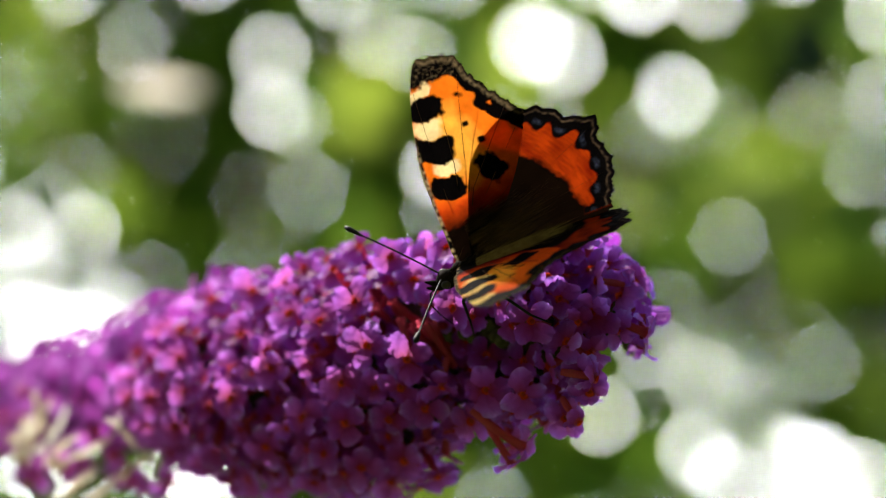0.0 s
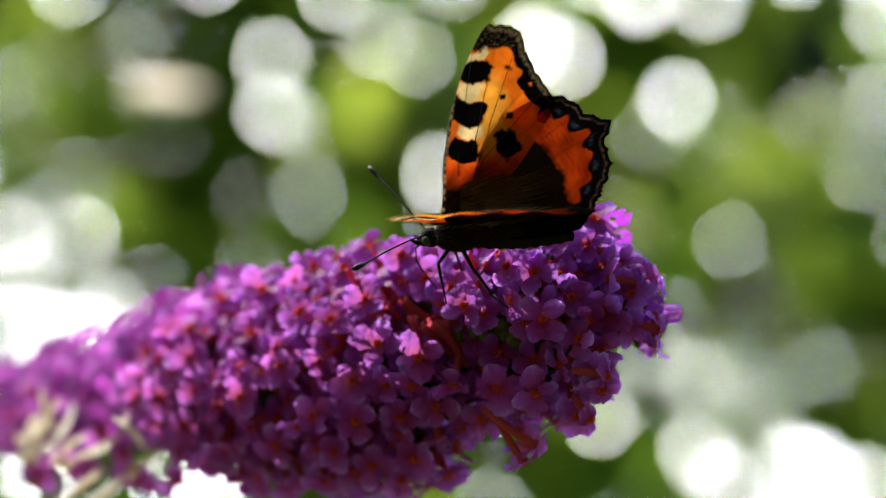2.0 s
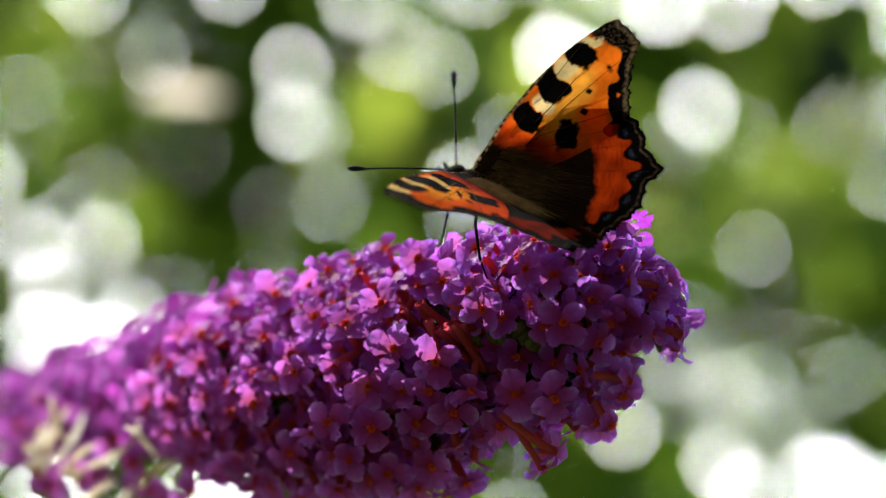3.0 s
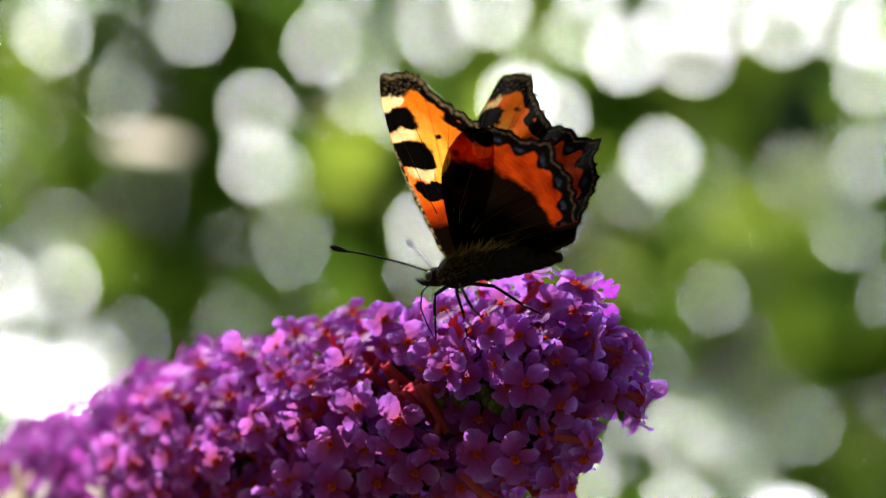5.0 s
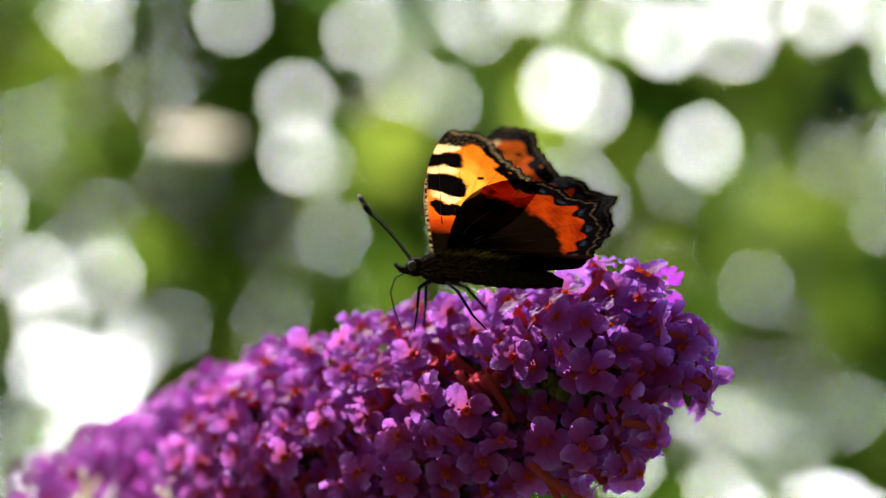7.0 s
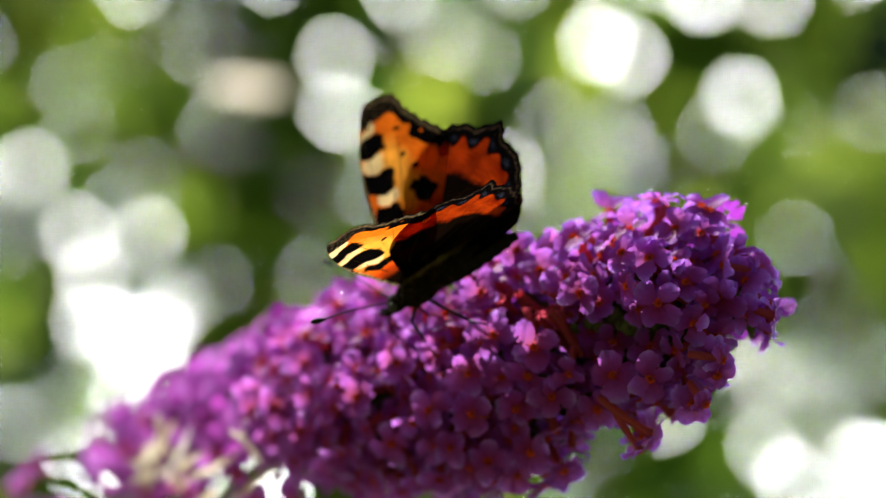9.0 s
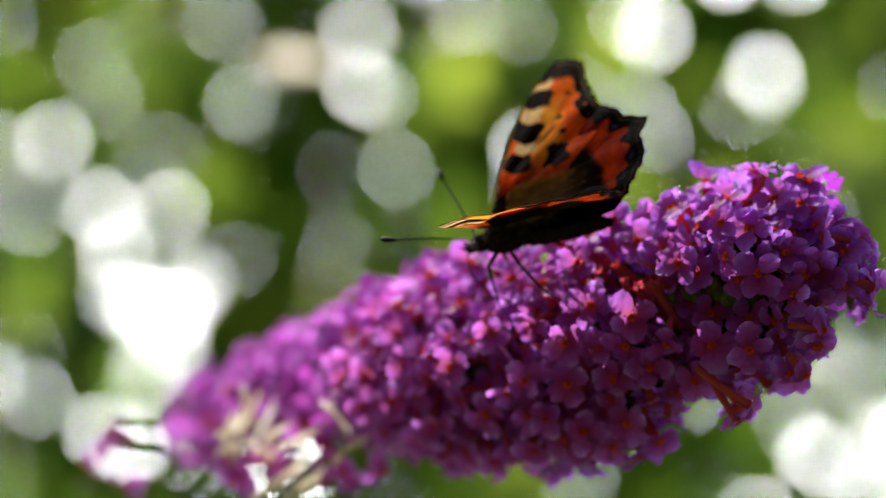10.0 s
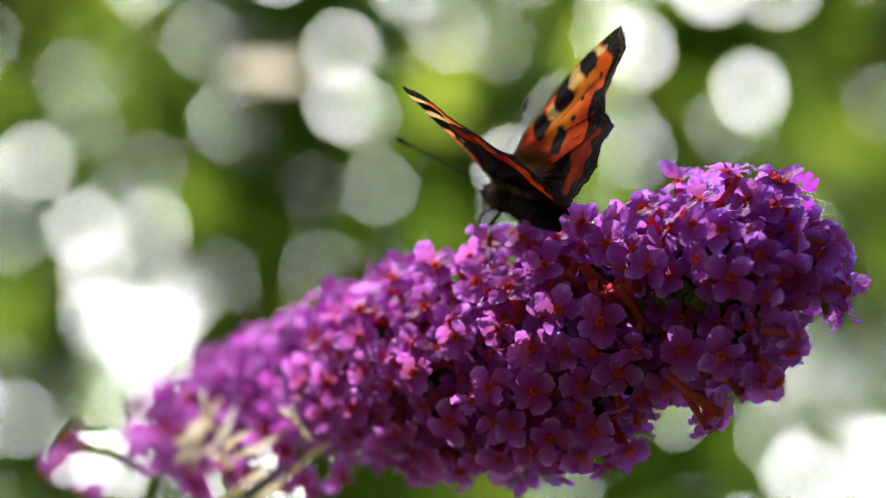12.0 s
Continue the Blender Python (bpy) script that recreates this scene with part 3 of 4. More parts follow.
def tube_mesh(rng, length):
    bm = bmesh.new()
    bend = rng.uniform(-1.2, 1.2)
    heights = [-length * k for k in (0, 0.16, 0.4, 0.7, 1)]
    tube_into(bm, [(bend * (z / length) ** 2 * MM, 0, z * MM) for z in heights], [r * MM for r in (0.66, 0.5, 0.46, 0.5, 0.42)], 7, False)
    mesh = bpy.data.meshes.new("tube")
    bm.to_mesh(mesh)
    bm.free()
    mesh.materials.append(TUBE)
    mesh.polygons.foreach_set("use_smooth", [True] * len(mesh.polygons))
    return mesh


def throat_mesh():
    bm = bmesh.new()
    rings = []
    for r, z in ((0.46, 0.12), (0.38, 0.07), (0.26, -0.16)):
        rings.append([bm.verts.new((r * MM * math.cos(a), r * MM * math.sin(a), z * MM)) for a in (2 * math.pi * k / 9 for k in range(9))])
    for a, b in zip(rings, rings[1:]):
        for k in range(9):
            bm.faces.new((a[k], a[(k + 1) % 9], b[(k + 1) % 9], b[k]))
    # a flat, darker red face closes the throat
    floor = bm.faces.new(rings[-1])
    floor.material_index = 1
    mesh = bpy.data.meshes.new("throat")
    bm.to_mesh(mesh)
    bm.free()
    mesh.materials.append(THROAT)
    mesh.materials.append(THROAT_FLOOR)
    return mesh


def floret_pose(place, out, rng, tilt):
    """A pose that turns +z outwards, leaning and twisted a little."""
    lean = Vector((rng.gauss(0, tilt), rng.gauss(0, tilt), rng.gauss(0, tilt)))
    out = (out + lean * min(1, 0.75 / max(lean.length, 0.01))).normalized()
    turn = out.to_track_quat("Z", "Y").to_matrix().to_4x4()
    return Matrix.Translation(place) @ turn @ pose(0, 0, 0, 0, 0, rng.uniform(0, 90))


def front_of_spike(x, z):
    """The place and outward way of the spike's surface that faces the viewer at x, z (millimetres)."""
    best = None
    for k in range(101):
        u = k / 100
        centre, radius, way, up, side = spike_frame(u)
        for a in range(-90, 91, 6):
            out = math.sin(radians(a)) * up - math.cos(radians(a)) * Vector((side.x, side.y, side.z)) * (1 if side.y > 0 else -1)
            p = centre + radius * out
            off = math.hypot(p.x - x, p.z - z)
            if best is None or off < best[0]:
                best = (off, p, out)
    return best[1], best[2]


def flower_spike():
    rng = random.Random(11)
    root = new("butterfly_bush_flower")
    tagged(root, "drooping purple butterfly-bush flower spike with orange-eyed florets", "flower")
    # the stalk inside
    bm = bmesh.new()
    points = [spike_at(k / 14)[0] * MM for k in range(15)]
    tube_into(bm, points, [(1.6 - 0.8 * k / 14) * MM for k in range(15)], 8)
    part("stalk", bm, STALK, root, "green stalk inside the spike")
    # the dense flower stalks and calyces inside, as one lump that blocks leaking sun
    bm = bmesh.new()
    rings = []
    for k in range(70):
        centre, radius, way, up, side = spike_frame(0.03 + 0.79 * k / 69)
        ring = []
        for n in range(28):
            a = 2 * math.pi * n / 28
            lump = 0.40 + 0.2 * noise.noise((k * 0.32, 3 * math.cos(a), 3 * math.sin(a))) + rng.uniform(-0.06, 0.06)
            ring.append(bm.verts.new((centre + radius * lump * (math.cos(a) * up + math.sin(a) * side)) * MM))
        rings.append(ring)
    for low, high in zip(rings, rings[1:]):
        for n in range(28):
            bm.faces.new((low[n], low[(n + 1) % 28], high[(n + 1) % 28], high[n]))
    bm.faces.new(rings[0][::-1])
    bm.faces.new(rings[-1])
    part("panicle_core", bm, CALYX, root, "dense green-brown stalks and calyces inside")
    bm = bmesh.new()
    foot = Vector(BRANCH[-1]) * MM
    points = [Vector(p) * MM for p in BRANCH] + [foot + Vector((-0.05, 0.02, -0.12)), foot + Vector((-0.09, 0.05, -0.5)), foot + Vector((-0.1, 0.25, -1.52))]
    tube_into(bm, points, [0.0008, 0.0010, 0.0011, 0.0013, 0.0026, 0.005, 0.011], 8)
    part("branch", bm, STALK, root, "long green branch down to the ground")
    petals = [petal_mesh("petal", rng, PETAL) for _ in range(10)]
    tubes = [tube_mesh(rng, 4.4) for _ in range(5)]
    long_tubes = [tube_mesh(rng, 7.0) for _ in range(3)]
    throat = throat_mesh()
    spots = []
    for x, z in SPOTS_TIP + SPOTS_BODY:
        p, out = front_of_spike(x, z)
        spots.append((p + 0.8 * out, (out + Vector((0, -0.6, 0.1))).normalized(), True, 0.14))
    tries = 0
    while tries < 14000:
        tries += 1
        u = rng.random() ** 0.9
        centre, radius, way, up, side = spike_frame(u)
        a = rng.uniform(0, 2 * math.pi)
        out = math.cos(a) * up + math.sin(a) * side
        out = (out + way * (0.12 + 0.9 * max(0, u - 0.9) * 10 * rng.random())).normalized()
        depth = rng.choice((1.0, 1.0, 0.88, 0.78, 0.66))
        p = centre + radius * depth * rng.uniform(0.92, 1.04) * out
        hollow_side = within(p.x, p.z, NOTCH) and (depth > 0.7 or rng.random() < 0.45) or within(p.x, p.z, BARE)
        if hollow_side and out.y < 0.3 or any(within(p.x, p.z, hollow) for hollow in HOLLOWS):
            continue        # gaps between the side clusters, down to the stalk, and the hollows of the outline
        gap = 3.5 if depth == 1.0 else 3.1
        if all((p - q).length > (gap if not known else 3.8 if depth == 1.0 else 2.4) for q, _, known, _ in spots):
            spots.append((p, out, False, 0.42))
    for x, y, z, dx, dy, dz in LOOSE_FLORETS + BASE_FLORETS:
        spots.append((Vector((x, y, z)), Vector((dx, dy, dz)).normalized(), None, 0.05))
    # the nearest become florets of their own, the rest one mass
    spots.sort(key=lambda s: -1000 if s[2] is None else s[0].y + 0.66 * s[0].x)
    own = spots[:320]
    for p, out, known, tilt in own:
        m = floret_pose(p * MM, out, rng, tilt)
        floret = new("floret", rng.choice(long_tubes if known is None and out.x > 0.5 and out.y > -0.3 else tubes))
        floret.parent = root
        floret.matrix_basis = m @ Matrix.Scale((rng.uniform(1.06, 1.22) if known else rng.uniform(0.92, 1.16)), 4)
        for k in range(4):
            petal = new("petal", rng.choice(petals))
            petal.parent = floret
            petal.matrix_basis = pose(0, 0, 0, rng.uniform(-14, 14), rng.gauss(-6, 17) + (rng.uniform(20, 45) if known is None else 0), 90 * k + rng.uniform(-12, 12)) @ Matrix.Scale(rng.uniform(0.85, 1.12), 4)
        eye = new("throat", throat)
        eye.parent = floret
    for _ in range(11):
        corner = BARE[rng.randrange(len(BARE))]
        x, z = (corner[0] + BARE_MID[0]) / 2 + rng.gauss(0, 1.2), (corner[1] + BARE_MID[1]) / 2 + rng.gauss(0, 0.8)
        p, out = front_of_spike(x, z)
        bare = new("bare_tube", rng.choice(long_tubes))
        bare.parent = root
        bare.matrix_basis = floret_pose((p - 1.2 * out) * MM, (out + Vector((-0.2, 0, 0.7))).normalized(), rng, 0.3)
    for young, mat, words in ((False, PETAL_FAR, "purple florets round the back of the spike"), (True, PETAL_YOUNG, "violet young florets round the back of the tip")):
        bm = bmesh.new()
        for p, out, known, tilt in spots[320:]:
            if (p.x + rng.gauss(0, 5) > -9) != young:
                continue
            m = floret_pose(p * MM, out, rng, tilt)
            for k in range(4):
                start = len(bm.verts)
                bm.from_mesh(rng.choice(petals))
                bm.verts.ensure_lookup_table()
                t = m @ pose(0, 0, 0, 0, rng.uniform(-20, 12), 90 * k)
                for v in bm.verts[start:]:
                    v.co = t @ v.co
        tagged(part("floret_mass", bm, mat, root, words), kind="stuff")
    # dark green calyces and side twigs that show between the florets
    bm = bmesh.new()
    for p, out, known, tilt in spots:
        if known is None:
            continue
        foot = p * MM - out * 0.0058
        tube_into(bm, [foot - out * 0.003, foot - out * 0.0005, foot + out * 0.001], [0.0003, 0.0008, 0.0007], 6, False)
    for _ in range(90):
        x, z = rng.uniform(NOTCH[0][0] - 2, NOTCH[2][0] + 2), rng.uniform(NOTCH[2][1] - 2, NOTCH[0][1] + 2)
        if within(x, z, NOTCH):
            p, out = front_of_spike(x, z)
            foot = (p - out * rng.uniform(5.5, 9)) * MM
            way = (out + Vector((rng.gauss(0, 0.5), rng.gauss(0, 0.3), rng.gauss(0, 0.5)))).normalized()
            tube_into(bm, [foot - way * 0.003, foot, foot + way * 0.0014], [0.0004, 0.001, 0.0006], 6)
    tagged(part("calyx_mass", bm, CALYX, root, "small greenish-brown calyces"), kind="stuff")
    for n, (x, y, z, x2, y2, z2) in enumerate(WITHERED):
        a, b = Vector((x, y, z)) * MM, Vector((x2, y2, z2)) * MM
        bm = bmesh.new()
        bow = Vector((rng.uniform(-1, 1), rng.uniform(-1, 1), rng.uniform(-1, 1))) * 0.0006
        tube_into(bm, [a, a.lerp(b, 0.3) + bow, a.lerp(b, 0.65) + bow, b], [0.0002, 0.00038, 0.00052, 0.0003], 7)
        for k in range(3):
            way = (b - a).normalized()
            off = way.orthogonal().normalized() * 0.0012
            off.rotate(Euler((k * 2.1, k * 1.3, 0)))
            tube_into(bm, [b - way * 0.0004, b + way * 0.0010 + off * 0.6, b + way * 0.0016 + off], [0.00035, 0.0003, 0.00012], 5)
        part("withered_corolla", bm, DRY, root, "pale withered corolla")
    # more of them, small and crumpled, among the first ones
    for _ in range(5):
        x, y, z, x2, y2, z2 = rng.choice(WITHERED)
        a = Vector((x, y, z)).lerp(Vector((x2, y2, z2)), rng.random()) + Vector((rng.gauss(0, 2.6), rng.gauss(0, 2.5), rng.gauss(0, 2.0)))
        way = Vector((rng.gauss(-0.5, 0.6), rng.gauss(-0.3, 0.5), rng.gauss(-0.6, 0.6))).normalized()
        bm = bmesh.new()
        bow = way.orthogonal() * rng.uniform(-0.6, 0.6)
        tube_into(bm, [a * MM, (a + way * 1.6 + bow) * MM, (a + way * 3.4 + bow) * MM, (a + way * 4.6) * MM], [0.0002, 0.0004, 0.0005, 0.0002], 6)
        for k in range(3):
            off = way.orthogonal().normalized() * 1.5
            off.rotate(Euler((k * 2.1, k * 1.3, rng.random())))
            tube_into(bm, [(a + way * 4.0) * MM, (a + way * 4.9 + off * 0.5) * MM, (a + way * 5.2 + off) * MM], [0.0003, 0.00035, 0.00012], 5)
        part("withered_corolla", bm, DRY, root, "pale withered corolla")
    for x1, y1, z1, x2, y2, z2, x3, y3, z3 in TWIGS:
        bm = bmesh.new()
        tube_into(bm, [Vector(p) * MM for p in ((x1, y1, z1), (x2, y2, z2), (x3, y3, z3))], [0.00045, 0.0004, 0.0003], 6)
        part("twig", bm, BARK, root, "thin dark side twig")
    return root


# ---- butterfly ----
# outlines as (forward, outward) in millimetres, and which stretch is the toothed outer margin
FORE = [(1.0, 0.5), (1.5, 4), (1.7, 8), (1.6, 12), (1.2, 15), (0.4, 19), (-0.6, 22.2), (-1.5, 24.2), (-2.6, 25), (-4.6, 24.9), (-6.7, 24.0), (-7.5, 21.9), (-8.9, 19.6), (-10.6, 17.3), (-12.1, 15.0), (-11.4, 12.6), (-9.2, 8.6), (-6, 4.4), (-2.8, 0.4)]
HIND = [(-0.6, 0.2), (-2.0, 6), (-4.6, 11.6), (-8.6, 14.6), (-11.6, 15.3), (-14.6, 14.6), (-17.2, 12.4), (-20.3, 11.0), (-19.7, 8.6), (-20.4, 6.0), (-19.8, 3.4), (-18.6, 0.8), (-16.6, -1.6), (-11, -2.4), (-5, -1.8), (-2, -0.6)]
DARK, BROWN = (0.002, 0.0015, 0.0015), (0.004, 0.0019, 0.0009)
ORANGE, DEEP, YELLOW, CREAM = (0.78, 0.165, 0.008), (0.52, 0.050, 0.004), (0.90, 0.38, 0.040), (0.84, 0.63, 0.29)
BLUE, RIM = (0.022, 0.026, 0.040), (0.06, 0.04, 0.024)


def smooth_loop(points, count):
    """A closed smooth line through points, at even steps; also which stretch each sample is on."""
    pts, n = [np.array(p, float) for p in points], len(points)
    dense, tags = [], []
    for i in range(n):
        p0, p1, p2, p3 = pts[i - 1], pts[i], pts[(i + 1) % n], pts[(i + 2) % n]
        for k in range(24):
            u = k / 24
            dense.append(0.5 * (2 * p1 + (p2 - p0) * u + (2 * p0 - 5 * p1 + 4 * p2 - p3) * u * u + (3 * p1 - p0 - 3 * p2 + p3) * u ** 3))
            tags.append(i + u)
    dense, tags = np.array(dense), np.array(tags)
    step = np.r_[0, np.cumsum(np.linalg.norm(np.diff(np.r_[dense, dense[:1]], axis=0), axis=1))]
    at = np.linspace(0, step[-1], count, endpoint=False)
    loop = np.stack([np.interp(at, step, np.r_[dense[:, k], dense[0, k]]) for k in (0, 1)], 1)
    return loop, np.interp(at, step[:-1], tags)


def blot(f, h, at, size, turn=0.0):
    """How far inside an elliptic blot: 1 at its middle, 0 on its edge, less outside."""
    c, s = math.cos(radians(turn)), math.sin(radians(turn))
    x, y = f - at[0], h - at[1]
    return 1 - (abs((c * x + s * y) / size[0]) ** 3.8 + abs((c * y - s * x) / size[1]) ** 3.8) ** (1 / 3.8)


def mixed(a, b, k):
    k = min(1.0, max(0.0, k))
    return tuple(p + (q - p) * k for p, q in zip(a, b))


def fore_colour(f, h, edge, side):
    wob = 0.85 * noise.noise((f * 0.55, h * 0.55, 3 + side)) + 0.2 * noise.noise((f * 1.9, h * 1.9, 8))
    f2, h2 = f + wob, h + 0.8 * noise.noise((f * 0.55, h * 0.55, 17 + side)) + 0.2 * noise.noise((f * 2.1, h * 2.1, 19))
    colour = mixed(DEEP, ORANGE, (h2 - 6.4) / 3.0)
    colour = mixed(colour, DEEP, (-f2 - 7.5 - 0.2 * h2) / 3.0)
    colour = mixed(colour, YELLOW, 2.2 * blot(f2, h2, (-3.4, 13.6), (3.2, 5.8), -14))
    colour = mixed(colour, CREAM, 3 * blot(f2, h2, (-1.2, 11.3), (1.8, 1.0), 18))
    colour = mixed(colour, CREAM, 2.5 * blot(f2, h2, (-0.9, 16.5), (2.0, 1.2), 10))
    colour = mixed(colour, BROWN, (7.0 - h2 - 0.05 * f2) / 2.8)
    for at, size, turn in (((-1.0, 9.0), (2.35, 1.35), 14), ((-0.7, 13.8), (2.85, 1.85), 14), ((-0.8, 18.9), (2.7, 1.6), 8), ((-6.4, 9.7), (1.9, 1.65), 35), ((-5.2, 15.5), (0.5, 0.4), 0), ((-6.4, 13.1), (0.6, 0.5), 0)):
        colour = mixed(colour, DARK, (7 if size[0] > 1 else 2.2) * blot(f2 if size[0] > 1 else f, h2 if size[0] > 1 else h, at, size, turn))
    colour = mixed(colour, DARK, (1.7 + wob - edge) / 0.3)
    teeth = 0.5 + 0.5 * math.sin((f - h) * 1.75)
    colour = mixed(colour, DARK, (1.5 + 1.2 * teeth + wob - edge) / 0.3)
    colour = mixed(colour, DARK, (h2 - 21.4) / 0.4)
    colour = mixed(colour, CREAM, 4 * blot(f2, h2, (-1.2, 20.9), (1.9, 0.75), -16))
    if edge < 1.15:
        colour = mixed(colour, mixed(RIM, CREAM, 0.12), 0.9 * (1 - abs(edge - 0.5) / 0.4) * (0.75 + 1.1 * noise.noise((f * 2.4, h * 2.4, 5))))
    if h > 21.5:
        colour = mixed(colour, mixed(RIM, CREAM, 0.1), 1.0 * noise.noise((f * 2.2, h * 3.4, 9)) + 0.02)
    if f > 0.1 and h < 21:
        colour = mixed(colour, mixed(mixed(RIM, CREAM, 0.35), DARK, 0.5 + 1.3 * noise.noise((f * 2, h * 2.4, 2))), (f - 1.12 + 0.03 * abs(h - 8)) / 0.3)
    return colour


def hind_colour(f, h, edge, side):
    wob = 0.5 * noise.noise((f * 0.5, h * 0.5, 30 + side)) + 0.2 * noise.noise((f * 1.8, h * 1.8, 31))
    colour = mixed((0.31, 0.030, 0.002), (0.14, 0.008, 0.001), 0.35 + 0.9 * noise.noise((f * 0.5, h * 0.5, 6)) + 0.4 * noise.noise((math.hypot(f, h) * 3.2, math.atan2(h, -f) * 14, 7)))
    reach = math.hypot(f * 0.93, (h - 1) * 1.12)
    colour = mixed(colour, BROWN, (14.2 + wob * 1.3 - reach) / 0.8)
    colour = mixed(colour, DARK, (10.5 - reach) / 5.0)
    colour = mixed(colour, BROWN, (1.2 - h) / 0.8)
    teeth = 0.5 + 0.5 * math.sin(math.atan2(h - 5, -f - 8) * 21)
    margin = 1 if (f < -9.5 and h > 0.6) else 0
    if margin:
        colour = mixed(colour, DARK, (1.9 + 0.95 * teeth + 0.6 * wob - edge) / 0.3)
        if teeth > 0.5 and 1.1 < edge < 2.3:
            colour = mixed(colour, BLUE, 2.2 * (teeth - 0.5) * (1 - abs(edge - 1.7) / 0.42) * (0.8 + noise.noise((f * 3, h * 3, 12))))
        if edge < 0.8:
            colour = mixed(colour, RIM, 0.9 * (1 - abs(edge - 0.55) / 0.2) * (0.7 + 1.3 * noise.noise((f * 2.2, h * 2.2, 15))))
    return colour


def wing_mesh(name, outline, hub, margin, colours, side, seed):
    """A thin, slightly cambered wing with its scale pattern; side is 1 for the left wing and -1 for the right."""
    loop, tags = smooth_loop(outline, 440)
    first, last, teeth = margin
    hub = np.array(hub, float)
    for n, tag in enumerate(tags):
        if first <= tag <= last:
            u = (tag - first) / (last - first)
            out = loop[n] - hub
            bite = 0.45 * abs(math.sin(math.pi * teeth * u)) ** 0.7 + 0.22 * noise.noise((tag * 3.1, seed, 0)) + 0.26 * noise.noise((tag * 11, seed, 0)) + 0.12 * abs(math.sin(math.pi * teeth * 3.3 * u))
            loop[n] = loop[n] - out / np.linalg.norm(out) * bite
    rim = loop[(tags >= first) & (tags <= last)]
    rings, count = 92, len(loop)
    places = [hub] + [hub + (p - hub) * ((r + 1) / rings) ** 0.85 for r in range(rings) for p in loop]
    edge = [float(np.min(np.hypot(rim[:, 0] - p[0], rim[:, 1] - p[1]))) for p in places]
    verts = []
    for f, h in places:
        reach = math.hypot(f, h)
        camber = 0.35 * math.sin(h * 0.13) + 0.10 * math.sin(math.atan2(h, -f + 4) * 22) * min(1, reach / 10) + 0.2 * noise.noise((f * 0.2, h * 0.2, seed))
        verts.append((f * MM, side * h * MM, camber * MM))
    faces = [(0, 1 + k, 1 + (k + 1) % count) for k in range(count)]
    for r in range(rings - 1):
        a, b = 1 + r * count, 1 + (r + 1) * count
        faces += [(a + k, b + k, b + (k + 1) % count, a + (k + 1) % count) for k in range(count)]
    mesh = bpy.data.meshes.new(name)
    mesh.from_pydata(verts, [], faces)
    layer = mesh.color_attributes.new("pattern", "FLOAT_COLOR", "POINT")
    flat = []
    for (f, h), e in zip(places, edge):
        flat += [*colours(float(f), float(h), e, side), 1.0]
    layer.data.foreach_set("color", flat)
    mesh.materials.append(WING)
    mesh.polygons.foreach_set("use_smooth", [True] * len(mesh.polygons))
    return mesh


def veins(wing, side, root, ends, lift, thick=1.0):
    for mid, end in ends:
        bm = bmesh.new()
        points = [Vector((*root, 0)).lerp(Vector((*mid, 0)), u) for u in (0.7, 0.85, 1)] + [Vector((*mid, 0)).lerp(Vector((*end, 0)), u) for u in (0.33, 0.67, 1)]
        rows = [(p.x * MM, side * p.y * MM, (0.35 * math.sin(p.y * 0.13) + lift) * MM) for p in points]
        tube_into(bm, rows, [r * MM * thick for r in (0.13, 0.10, 0.07, 0.06, 0.05, 0.04)], 5)
        part("vein", bm, VEIN, wing, "dark wing vein")


